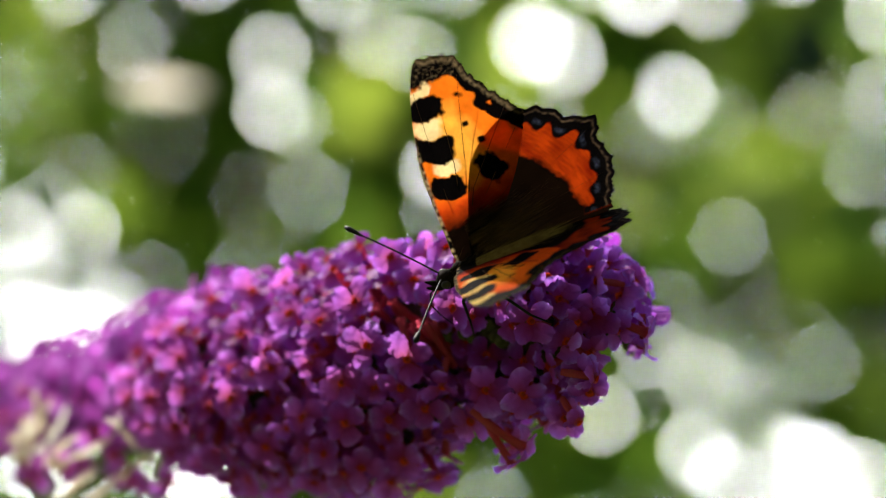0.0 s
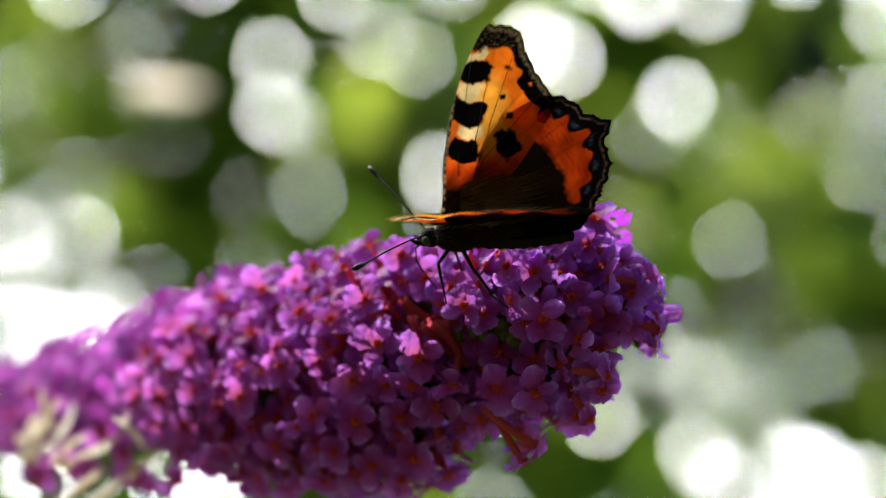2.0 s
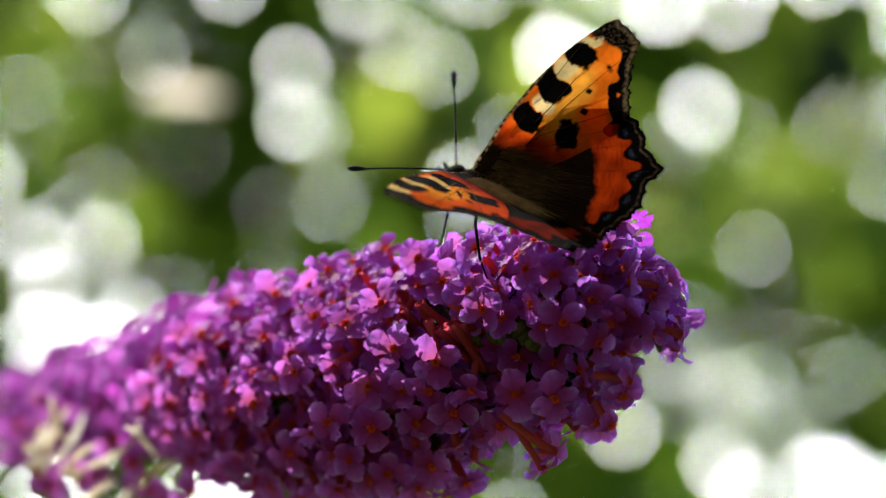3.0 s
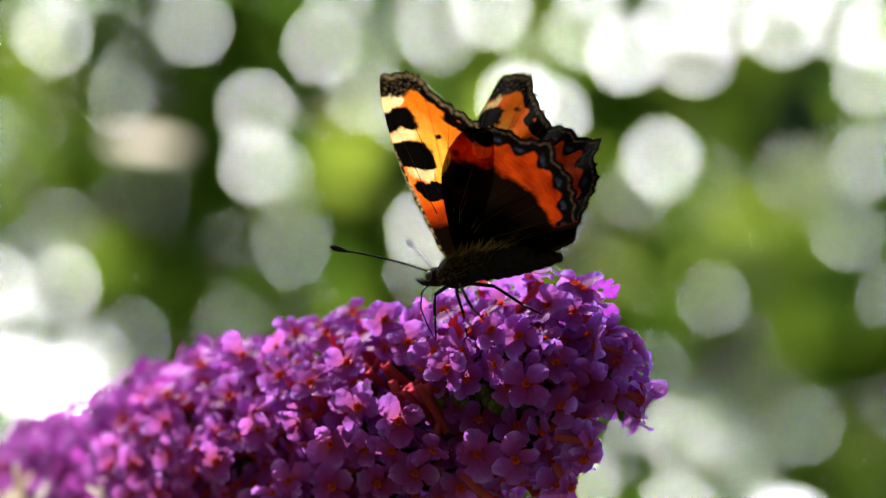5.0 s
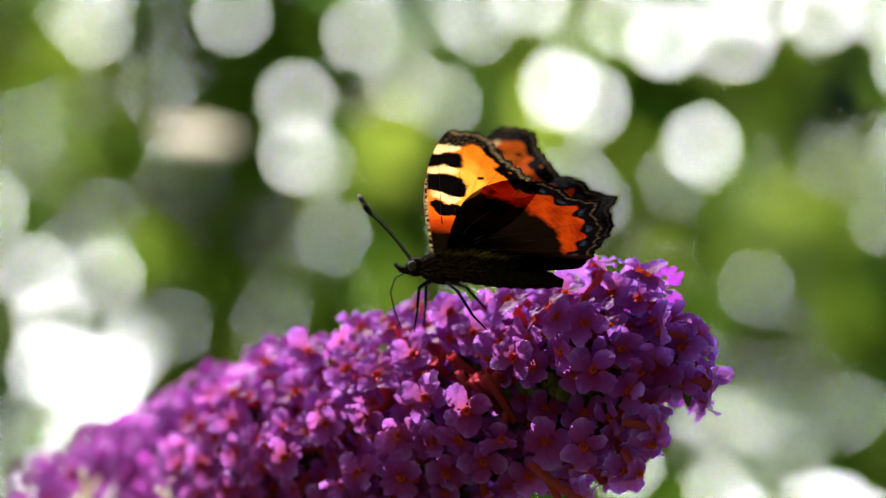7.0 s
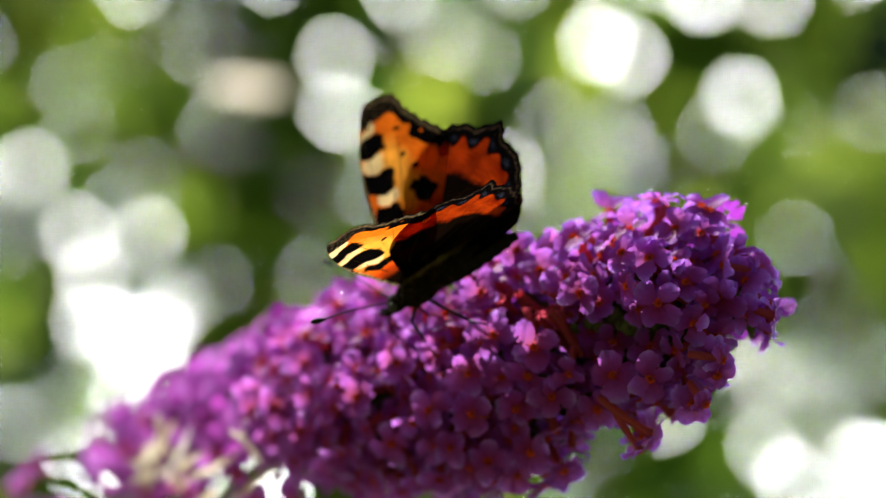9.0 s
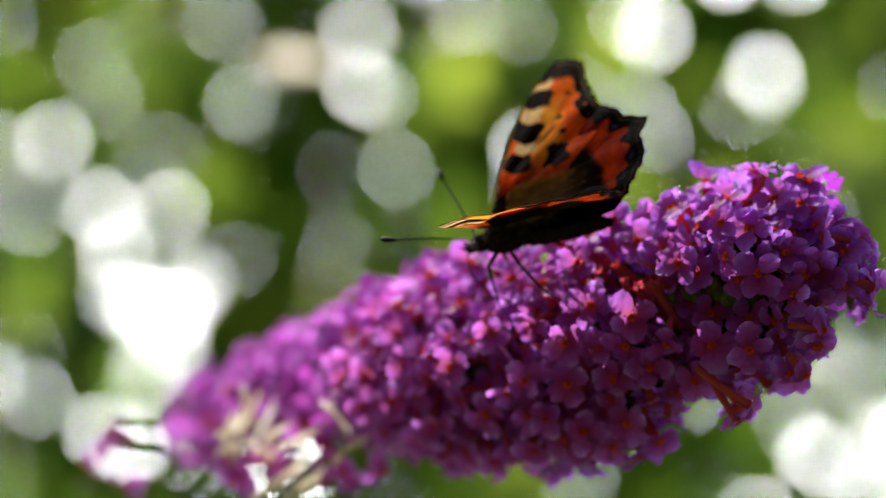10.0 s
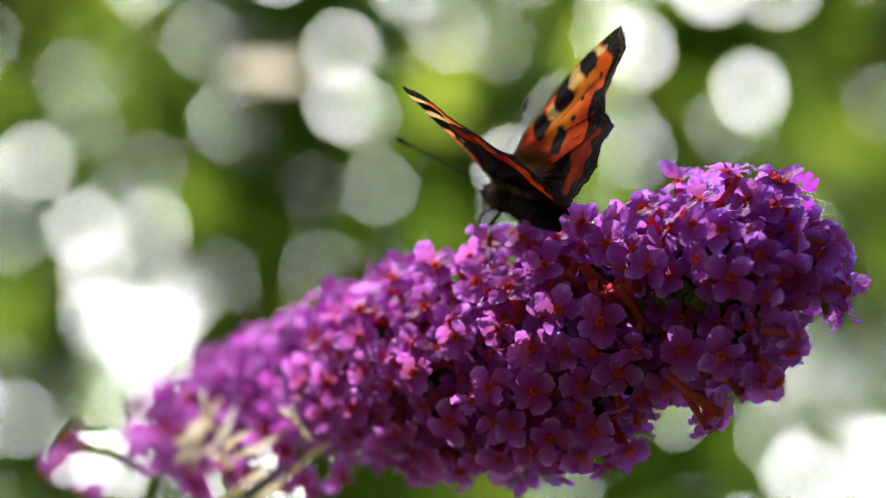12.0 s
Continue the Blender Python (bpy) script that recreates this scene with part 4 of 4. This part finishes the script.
def butterfly():
    rng = random.Random(21)
    root = new("butterfly")
    tagged(root, "orange and black tortoiseshell butterfly feeding on the purple flower", "butterfly")
    made, feelers = {}, {}
    for side in (-1, 1):
        fore = new("forewing", wing_mesh("forewing", FORE, (-4.6, 12), (8, 14, 9), fore_colour, side, 1 + side))
        hind = new("hindwing", wing_mesh("hindwing", HIND, (-11, 6.5), (4, 12, 11), hind_colour, side, 5 + side))
        for wing in (fore, hind):
            wing.parent = root
        tagged(fore, "orange forewing with black and cream patches")
        tagged(hind, "dark brown hindwing with orange band and blue-spotted black edge")
        veins(fore, side, (-0.6, 1.5), [((-0.2, 8), (-0.6, 21.5)), ((-2.4, 11.5), (-3.4, 23.2)), ((-3.6, 11), (-6.2, 21.5)), ((-3.9, 10.4), (-8.2, 18.6)), ((-3.6, 8), (-10.2, 15.8)), ((-3.0, 5), (-10.6, 13.0))], 0.02, 0.6)
        veins(hind, side, (-1.2, 0.8), [((-4, 6), (-12.5, 14.4)), ((-5, 5), (-15.5, 12.6)), ((-5.5, 4.2), (-18.5, 9.8)), ((-5.5, 3.4), (-18.6, 7.0)), ((-5, 2.4), (-18.4, 4.4)), ((-4, 1.4), (-17, 1.6))], 0.0, 0.35)
        # dark hairs flat on the wing root, others on edge with grazing sunlight coloured in
        for name, mat, count, near, far, lying, words in (("wing_hair", HAIR, 300, -0.6, 2.9, 1, "silky brown hairs on the wing root"), ("sunlit_wing_hair", SUNLIT_HAIR, 420, 1.5, 4.8, 0, "fine hairs on the wing root, coloured as if sunlit")):
            verts, faces = [], []
            for _ in range(count):
                foot = Vector((-1.0 - 7.0 * rng.random() ** 1.3, rng.uniform(near, far), 0.30 + 0.3 * rng.random()))
                way = Vector((-1, rng.gauss(0.22, 0.14), rng.gauss(0.05, 0.05))).normalized()
                tip = foot + way * rng.uniform(2.2, 6.8)
                tip.z = max(tip.z, 0.35) + 0.25 * rng.random()
                across = Vector((-way.y * lying, way.x * lying, 1 - lying)) * (0.022 if lying else 0.045)
                n = len(verts)
                for p in (foot - across, foot + across, tip):
                    verts.append((p.x * MM, side * p.y * MM, p.z * MM))
                faces.append((n, n + 1, n + 2))
            mesh = bpy.data.meshes.new(name)
            mesh.from_pydata(verts, [], faces)
            mesh.materials.append(mat)
            hair = new(name, mesh)
            hair.parent = hind
            tagged(hair, words, kind="stuff")
        made[side] = (fore, hind)
    bm = bmesh.new()
    egg_into(bm, (-0.4 * MM, 0, -1.4 * MM), (3.3 * MM, 1.9 * MM, 2.0 * MM), 12, 16)
    thorax = part("thorax", bm, FUR_SKIN, root, "furry dark brown thorax")
    bm = bmesh.new()
    points, radii = [], []
    for k in range(25):
        u = k / 24
        points.append(((-2.6 - 11.9 * u) * MM, 0, (-1.7 - 1.3 * u * u) * MM))
        radii.append((1.95 * math.sin(math.pi * (0.18 + 0.77 * u)) ** 0.6 + 0.10 * math.cos(u * 2 * math.pi * 8)) * MM * (1 - 0.25 * u))
    tube_into(bm, points, radii, 14)
    part("abdomen", bm, FUR_SKIN, root, "dark segmented abdomen")
    bm = bmesh.new()
    egg_into(bm, (3.1 * MM, 0, -1.3 * MM), (1.3 * MM, 1.25 * MM, 1.2 * MM), 10, 14)
    head = part("head", bm, FUR_SKIN, root, "small furry dark head")
    for side in (-1, 1):
        bm = bmesh.new()
        egg_into(bm, (3.35 * MM, side * 0.95 * MM, -1.15 * MM), (0.62 * MM, 0.45 * MM, 0.65 * MM), 10, 12)
        part("eye", bm, EYE, head, "dark round compound eye")
        bm = bmesh.new()
        tube_into(bm, [(3.9 * MM, side * 0.35 * MM, -1.9 * MM), (4.9 * MM, side * 0.45 * MM, -1.6 * MM), (5.7 * MM, side * 0.5 * MM, -1.0 * MM)], [0.38 * MM, 0.34 * MM, 0.1 * MM], 8)
        part("palp", bm, FUR_SKIN, head, "furry palp")
        bm = bmesh.new()
        start = Vector((3.7, side * 0.5, -0.5))
        way = Vector((0.72, side * 0.68, 0.20)).normalized()
        points, radii = [], []
        for k in range(31):
            u = k / 30
            points.append((way * 11.4 * u + Vector((0, 0, -0.9 * u * u + 0.5 * u))) * MM)
            radii.append((0.098 + 0.026 * (k % 2)) * MM)
        tube_into(bm, points, radii, 6)
        antenna = part("antenna", bm, CHITIN, root, "thin ringed black antenna")
        antenna.location = start * MM
        feelers[side] = antenna
        end = points[-1]
        bm = bmesh.new()
        tube_into(bm, [end - way * 0.4 * MM, end + way * 0.6 * MM, end + way * 1.5 * MM, end + way * 2.1 * MM], [0.12 * MM, 0.30 * MM, 0.37 * MM, 0.18 * MM], 8)
        club = part("club", bm, CHITIN, antenna, "black antenna club")
        for hip, knee, ankle, foot in (
            ((1.2, 0.9, -2.8), (2.3, 2.3, -3.6), (2.4, 2.9, -6.0), (2.7, 3.2, -8.8)),
            ((-0.8, 1.0, -3.0), (-2.4, 3.4, -3.8), (-4.6, 5.2, -6.6), (-6.4, 6.0, -8.2)),
        ):
            bm = bmesh.new()
            tube_into(bm, [(p[0] * MM, side * p[1] * MM, p[2] * MM) for p in (hip, knee)], [0.27 * MM, 0.21 * MM], 7)
            tube_into(bm, [(p[0] * MM, side * p[1] * MM, p[2] * MM) for p in (knee, ankle)], [0.21 * MM, 0.16 * MM], 7)
            tube_into(bm, [(p[0] * MM, side * p[1] * MM, p[2] * MM) for p in (ankle, foot)], [0.15 * MM, 0.09 * MM], 7)
            part("leg", bm, CHITIN, root, "thin black jointed leg")
    bm = bmesh.new()
    tube_into(bm, [(4.2 * MM, 0, -1.9 * MM), (5.6 * MM, 0, -2.6 * MM), (6.2 * MM, 0, -4.4 * MM), (5.6 * MM, 0.2 * MM, -6.6 * MM), (4.8 * MM, 0.3 * MM, -8.6 * MM)], [0.12 * MM, 0.11 * MM, 0.1 * MM, 0.09 * MM, 0.06 * MM], 6)
    part("proboscis", bm, CHITIN, head, "thin curved proboscis")
    # fur along the back has sunlight put into its colour, the sides have shade
    for name, mat, count, low, words in (("back_fur", SUNLIT_HAIR, 500, 1.0, "silky hairs along the back, coloured as if sunlit"), ("side_fur", HAIR, 900, -0.5, "brown silky hairs, darkened as if shaded")):
        verts, faces = [], []
        for _ in range(count):
            a, b = rng.uniform(-1, 1), rng.uniform(low, math.pi - low)
            x = -1.2 + a * 4.2 - (2.5 * rng.random() if low > 0 else 0)
            s = math.sqrt(max(0, 1 - (a * 0.95) ** 2))
            foot = Vector((x, 1.85 * s * math.cos(b), -1.4 + 1.95 * s * math.sin(b)))
            way = Vector((-0.9 + rng.gauss(0, 0.3), foot.y * 0.45 + rng.gauss(0, 0.3), 0.55 * s * math.sin(b) + rng.gauss(0, 0.25))).normalized()
            tip = foot + way * rng.uniform(0.8, 2.6)
            across = way.orthogonal().normalized() * 0.035
            n = len(verts)
            verts += [(foot - across) * MM, (foot + across) * MM, tip * MM]
            faces.append((n, n + 1, n + 2))
        mesh = bpy.data.meshes.new(name)
        mesh.from_pydata(verts, [], faces)
        mesh.materials.append(mat)
        fur = new(name, mesh)
        fur.parent = thorax
        tagged(fur, words, kind="stuff")
    return root, made, feelers


ground()
bright_sky()
unseen_sky_block()
shrub()
single_leaf("pale_leaf", (-0.075, 0.500, 1.751), 0.023, 0.0052, (118, 2, 3), DEAD_LEAF, "pale dry leaf hanging before the shrub", (-0.25, 2.15, 2.5))
single_leaf("dark_leaf", (0.150, 1.000, 1.892), 0.040, 0.034, (85, 40, 10), DARK_LEAF, "dark withered leaf hanging before the shrub", (0.45, 2.15, 2.3))
single_leaf("broad_leaf", (-0.276, 1.600, 1.893), 0.105, 0.062, (85, 75, 5), DARK_LEAF, "green leaf at the edge of the shrub, darkened as if shaded", (-0.45, 2.15, 2.2))
FLOWER = flower_spike()
BUTTERFLY, WINGS, ANTENNAE = butterfly()


# seconds, lift and outward swing of the right and left antennae, in degrees
FEELER_WAYS = {
    -1: [(0, 6.1, 2.3), (0.5, 1.8, 4.1), (1, 28.8, 1), (1.2, 3.6, 9.2), (1.5, 21.2, 6.8), (2, 8.7, -0.4), (2.2, 34.8, -3.6), (2.8, 12, -0.6), (3, 12.8, 3.4), (3.5, 3.8, -0.9), (6.5, 36.7, -6.1), (7, 34.7, -9.5), (10, 22.5, 8.9), (12, 40.1, 3)],
    1: [(0, 13.7, 23.9), (1, 10.4, 24.1), (1.2, 3.4, 14.2), (1.5, 25.7, 14.3), (2, 13.6, 27.8), (2.2, 17.2, 24.2), (2.5, 10.9, 21.8), (2.8, 13.4, 21.3), (3, 10.7, 15.6), (5.5, 15.5, 29.2), (6, 19.4, 36.5), (6.1, 1.3, 35.2), (6.3, 30.7, 44.3), (6.5, 30.2, 27.8), (9, 34, 12), (12, 27.4, -16.5)],
}


def motions():
    # the spike nods and sways a little
    walk(FLOWER, [
        (0, pose(0.00000, 0.00312, 1.58533, 14.556, -0.296, 0.033)),
        (0.5, pose(0.00000, 0.00312, 1.58533, 14.558, -0.123, 0.101)),
        (1, pose(0.00000, 0.00312, 1.58533, 14.660, -0.121, 0.057)),
        (1.5, pose(0.00000, 0.00312, 1.58533, 14.645, -0.225, 0.154)),
        (2, pose(0.00000, 0.00312, 1.58533, 14.536, -0.416, 0.183)),
        (2.5, pose(0.00000, 0.00312, 1.58533, 14.363, -0.573, 0.472)),
        (3, pose(0.00000, 0.00312, 1.58533, 14.310, -0.528, 0.316)),
        (3.5, pose(0.00000, 0.00312, 1.58533, 13.000, 0.192, 0.134)),
        (3.7, pose(0.00000, 0.00312, 1.58533, 13.071, 0.768, 0.097)),
        (5.3, pose(0.00000, 0.00312, 1.58533, 11.218, 0.884, 0.326)),
        (5.5, pose(0.00000, 0.00312, 1.58533, 11.044, 0.865, 0.285)),
        (6, pose(0.00000, 0.00312, 1.58533, 11.212, 0.134, 0.107)),
        (6.5, pose(0.00000, 0.00312, 1.58533, 11.045, -0.428, 0.030)),
        (7, pose(0.00000, 0.00312, 1.58533, 10.545, 0.292, 0.051)),
        (7.2, pose(0.00000, 0.00312, 1.58533, 10.499, 0.403, -0.057)),
        (8.8, pose(0.00000, 0.00312, 1.58533, 10.539, -0.081, -0.114)),
        (9, pose(0.00000, 0.00312, 1.58533, 10.409, -0.238, -0.399)),
        (9.5, pose(0.00000, 0.00312, 1.58533, 10.438, -0.168, -0.662)),
        (10, pose(0.00000, 0.00312, 1.58533, 10.380, -0.239, -0.479)),
        (10.5, pose(0.00000, 0.00312, 1.58533, 10.146, -0.080, -0.618)),
        (11, pose(0.00000, 0.00312, 1.58533, 10.529, -0.493, -0.837)),
        (11.5, pose(0.00000, 0.00312, 1.58533, 10.655, -0.002, -0.579)),
        (12, pose(0.00000, 0.00312, 1.58533, 10.514, 0.252, -0.388)),
    ])
    # place and turn of the butterfly
    walk(BUTTERFLY, [
        (0, pose(0.00299, -0.02069, 1.59394, -60.771, 18.966, 170.829)),
        (0.5, pose(0.00313, -0.02105, 1.59375, -64.394, 19.736, 172.941)),
        (1, pose(0.00328, -0.02367, 1.59594, -54.079, 6.410, 175.068)),
        (1.2, pose(0.00173, -0.02312, 1.59705, -60.893, -1.189, 184.639)),
        (1.5, pose(0.00090, -0.01989, 1.59749, -51.574, -3.246, 158.690)),
        (2, pose(-0.00028, -0.01925, 1.59837, -48.026, -0.534, 155.011)),
        (2.2, pose(0.00021, -0.01853, 1.60203, -41.932, -15.658, 160.931)),
        (2.5, pose(0.00026, -0.01437, 1.60072, -37.671, -2.327, 143.171)),
        (2.8, pose(0.00145, -0.01251, 1.60114, -42.193, -2.252, 141.500)),
        (3, pose(0.00071, -0.01228, 1.60603, -45.339, -30.528, 153.972)),
        (3.3, pose(0.00431, -0.01341, 1.61010, -23.641, -44.352, 148.876)),
        (3.5, pose(0.00579, -0.01317, 1.60824, -10.587, -29.028, 135.584)),
        (3.7, pose(0.00550, -0.01664, 1.60553, -8.876, -20.006, 146.588)),
        (5.3, pose(0.00193, -0.01444, 1.60349, -13.213, 7.209, 140.164)),
        (5.5, pose(0.00202, -0.01447, 1.60379, -16.633, 4.780, 136.394)),
        (5.7, pose(0.00245, -0.01533, 1.60662, -4.925, -16.533, 143.824)),
        (5.9, pose(-0.00222, -0.01527, 1.60552, -9.878, -7.824, 143.144)),
        (6, pose(-0.00375, -0.01537, 1.60553, -11.370, -10.265, 144.374)),
        (6.1, pose(-0.00503, -0.01514, 1.60418, -2.674, -0.476, 142.091)),
        (6.3, pose(-0.00928, -0.01426, 1.59973, -24.634, 20.831, 153.714)),
        (6.5, pose(-0.00803, -0.00868, 1.59962, -24.114, 17.857, 156.078)),
        (6.7, pose(-0.00614, -0.01463, 1.59979, -19.462, 12.501, 160.857)),
        (7, pose(-0.00725, -0.01017, 1.60385, -15.312, -2.586, 171.064)),
        (7.2, pose(-0.00788, -0.01704, 1.60382, -16.097, -2.482, 171.886)),
        (8.8, pose(-0.01925, -0.00252, 1.59432, -47.494, 26.958, 150.349)),
        (9, pose(-0.01953, -0.00436, 1.59441, -45.738, 26.516, 149.899)),
        (9.5, pose(-0.02030, -0.00413, 1.59669, -43.110, 15.211, 154.605)),
        (10, pose(-0.02044, -0.00314, 1.59763, -40.015, 7.077, 150.185)),
        (10.5, pose(-0.01980, -0.00127, 1.59836, -41.707, 1.754, 148.635)),
        (11, pose(-0.01924, 0.00496, 1.59795, -45.005, 6.624, 128.069)),
        (11.5, pose(-0.01930, 0.00703, 1.59975, -38.768, 2.583, 131.097)),
        (11.7, pose(-0.01790, 0.00758, 1.60361, -33.046, -16.978, 126.360)),
        (12, pose(-0.01574, 0.00915, 1.60592, -20.315, -20.503, 117.847)),
    ])
    # seconds, lift of the right and left wings above the level, forward swing of the forewings, in degrees
    beats = [
        (0, 34.6, 34.3, -0.2),
        (0.5, 30.9, 30.7, -1.9),
        (1, 32.4, 32.8, -2.7),
        (1.2, 27.5, 26.7, -2.6),
        (1.5, 39.4, 39.4, 0.2),
        (2, 37.0, 38.0, -3.1),
        (2.2, 24.4, 25.0, -1.7),
        (2.5, 46.4, 46.3, -1.5),
        (2.8, 43.7, 43.9, -3.3),
        (3, 31.4, 31.2, -3.8),
        (3.3, 29.5, 30.6, -2.3),
        (3.5, 19.6, 18.7, -4.0),
        (3.7, 43.5, 41.9, -0.6),
        (5.3, 60.4, 59.8, -4.3),
        (5.5, 59.5, 59.6, -1.8),
        (5.7, 43.3, 42.8, -6.1),
        (5.9, 41.7, 40.6, -3.8),
        (6, 38.7, 39.9, -4.4),
        (6.1, 12.3, 12.7, -15.0),
        (6.3, 45.5, 45.5, -2.6),
        (6.5, 45.0, 44.9, -2.7),
        (6.7, 45.2, 45.4, 1.3),
        (7, 38.2, 38.2, -4.7),
        (7.2, 33.6, 33.0, 0.5),
        (8.8, 35.1, 36.1, -3.5),
        (9, 40.3, 40.8, -3.4),
        (9.5, 33.1, 33.8, -10.3),
        (10, 26.5, 27.3, -8.0),
        (10.5, 33.7, 33.4, -12.5),
        (11, 47.9, 47.5, -11.3),
        (11.5, 42.6, 43.0, -15.5),
        (11.7, 42.9, 44.1, -19.3),
        (12, 51.0, 49.8, -18.9),
    ]
    for side, n in ((-1, 1), (1, 2)):
        fore, hind = WINGS[side]
        walk(fore, [(row[0], pose(0, 0, 0.00015, side * row[n]) @ pose(0, 0, 0, 0, 0, -side * row[3])) for row in beats])
        walk(hind, [(row[0], pose(0, 0, 0, side * row[n])) for row in beats])
        walk(ANTENNAE[side], [(t, pose(3.7 * MM, side * 0.5 * MM, -0.5 * MM, 0, -lift, side * swing)) for t, lift, swing in FEELER_WAYS[side]])


motions()
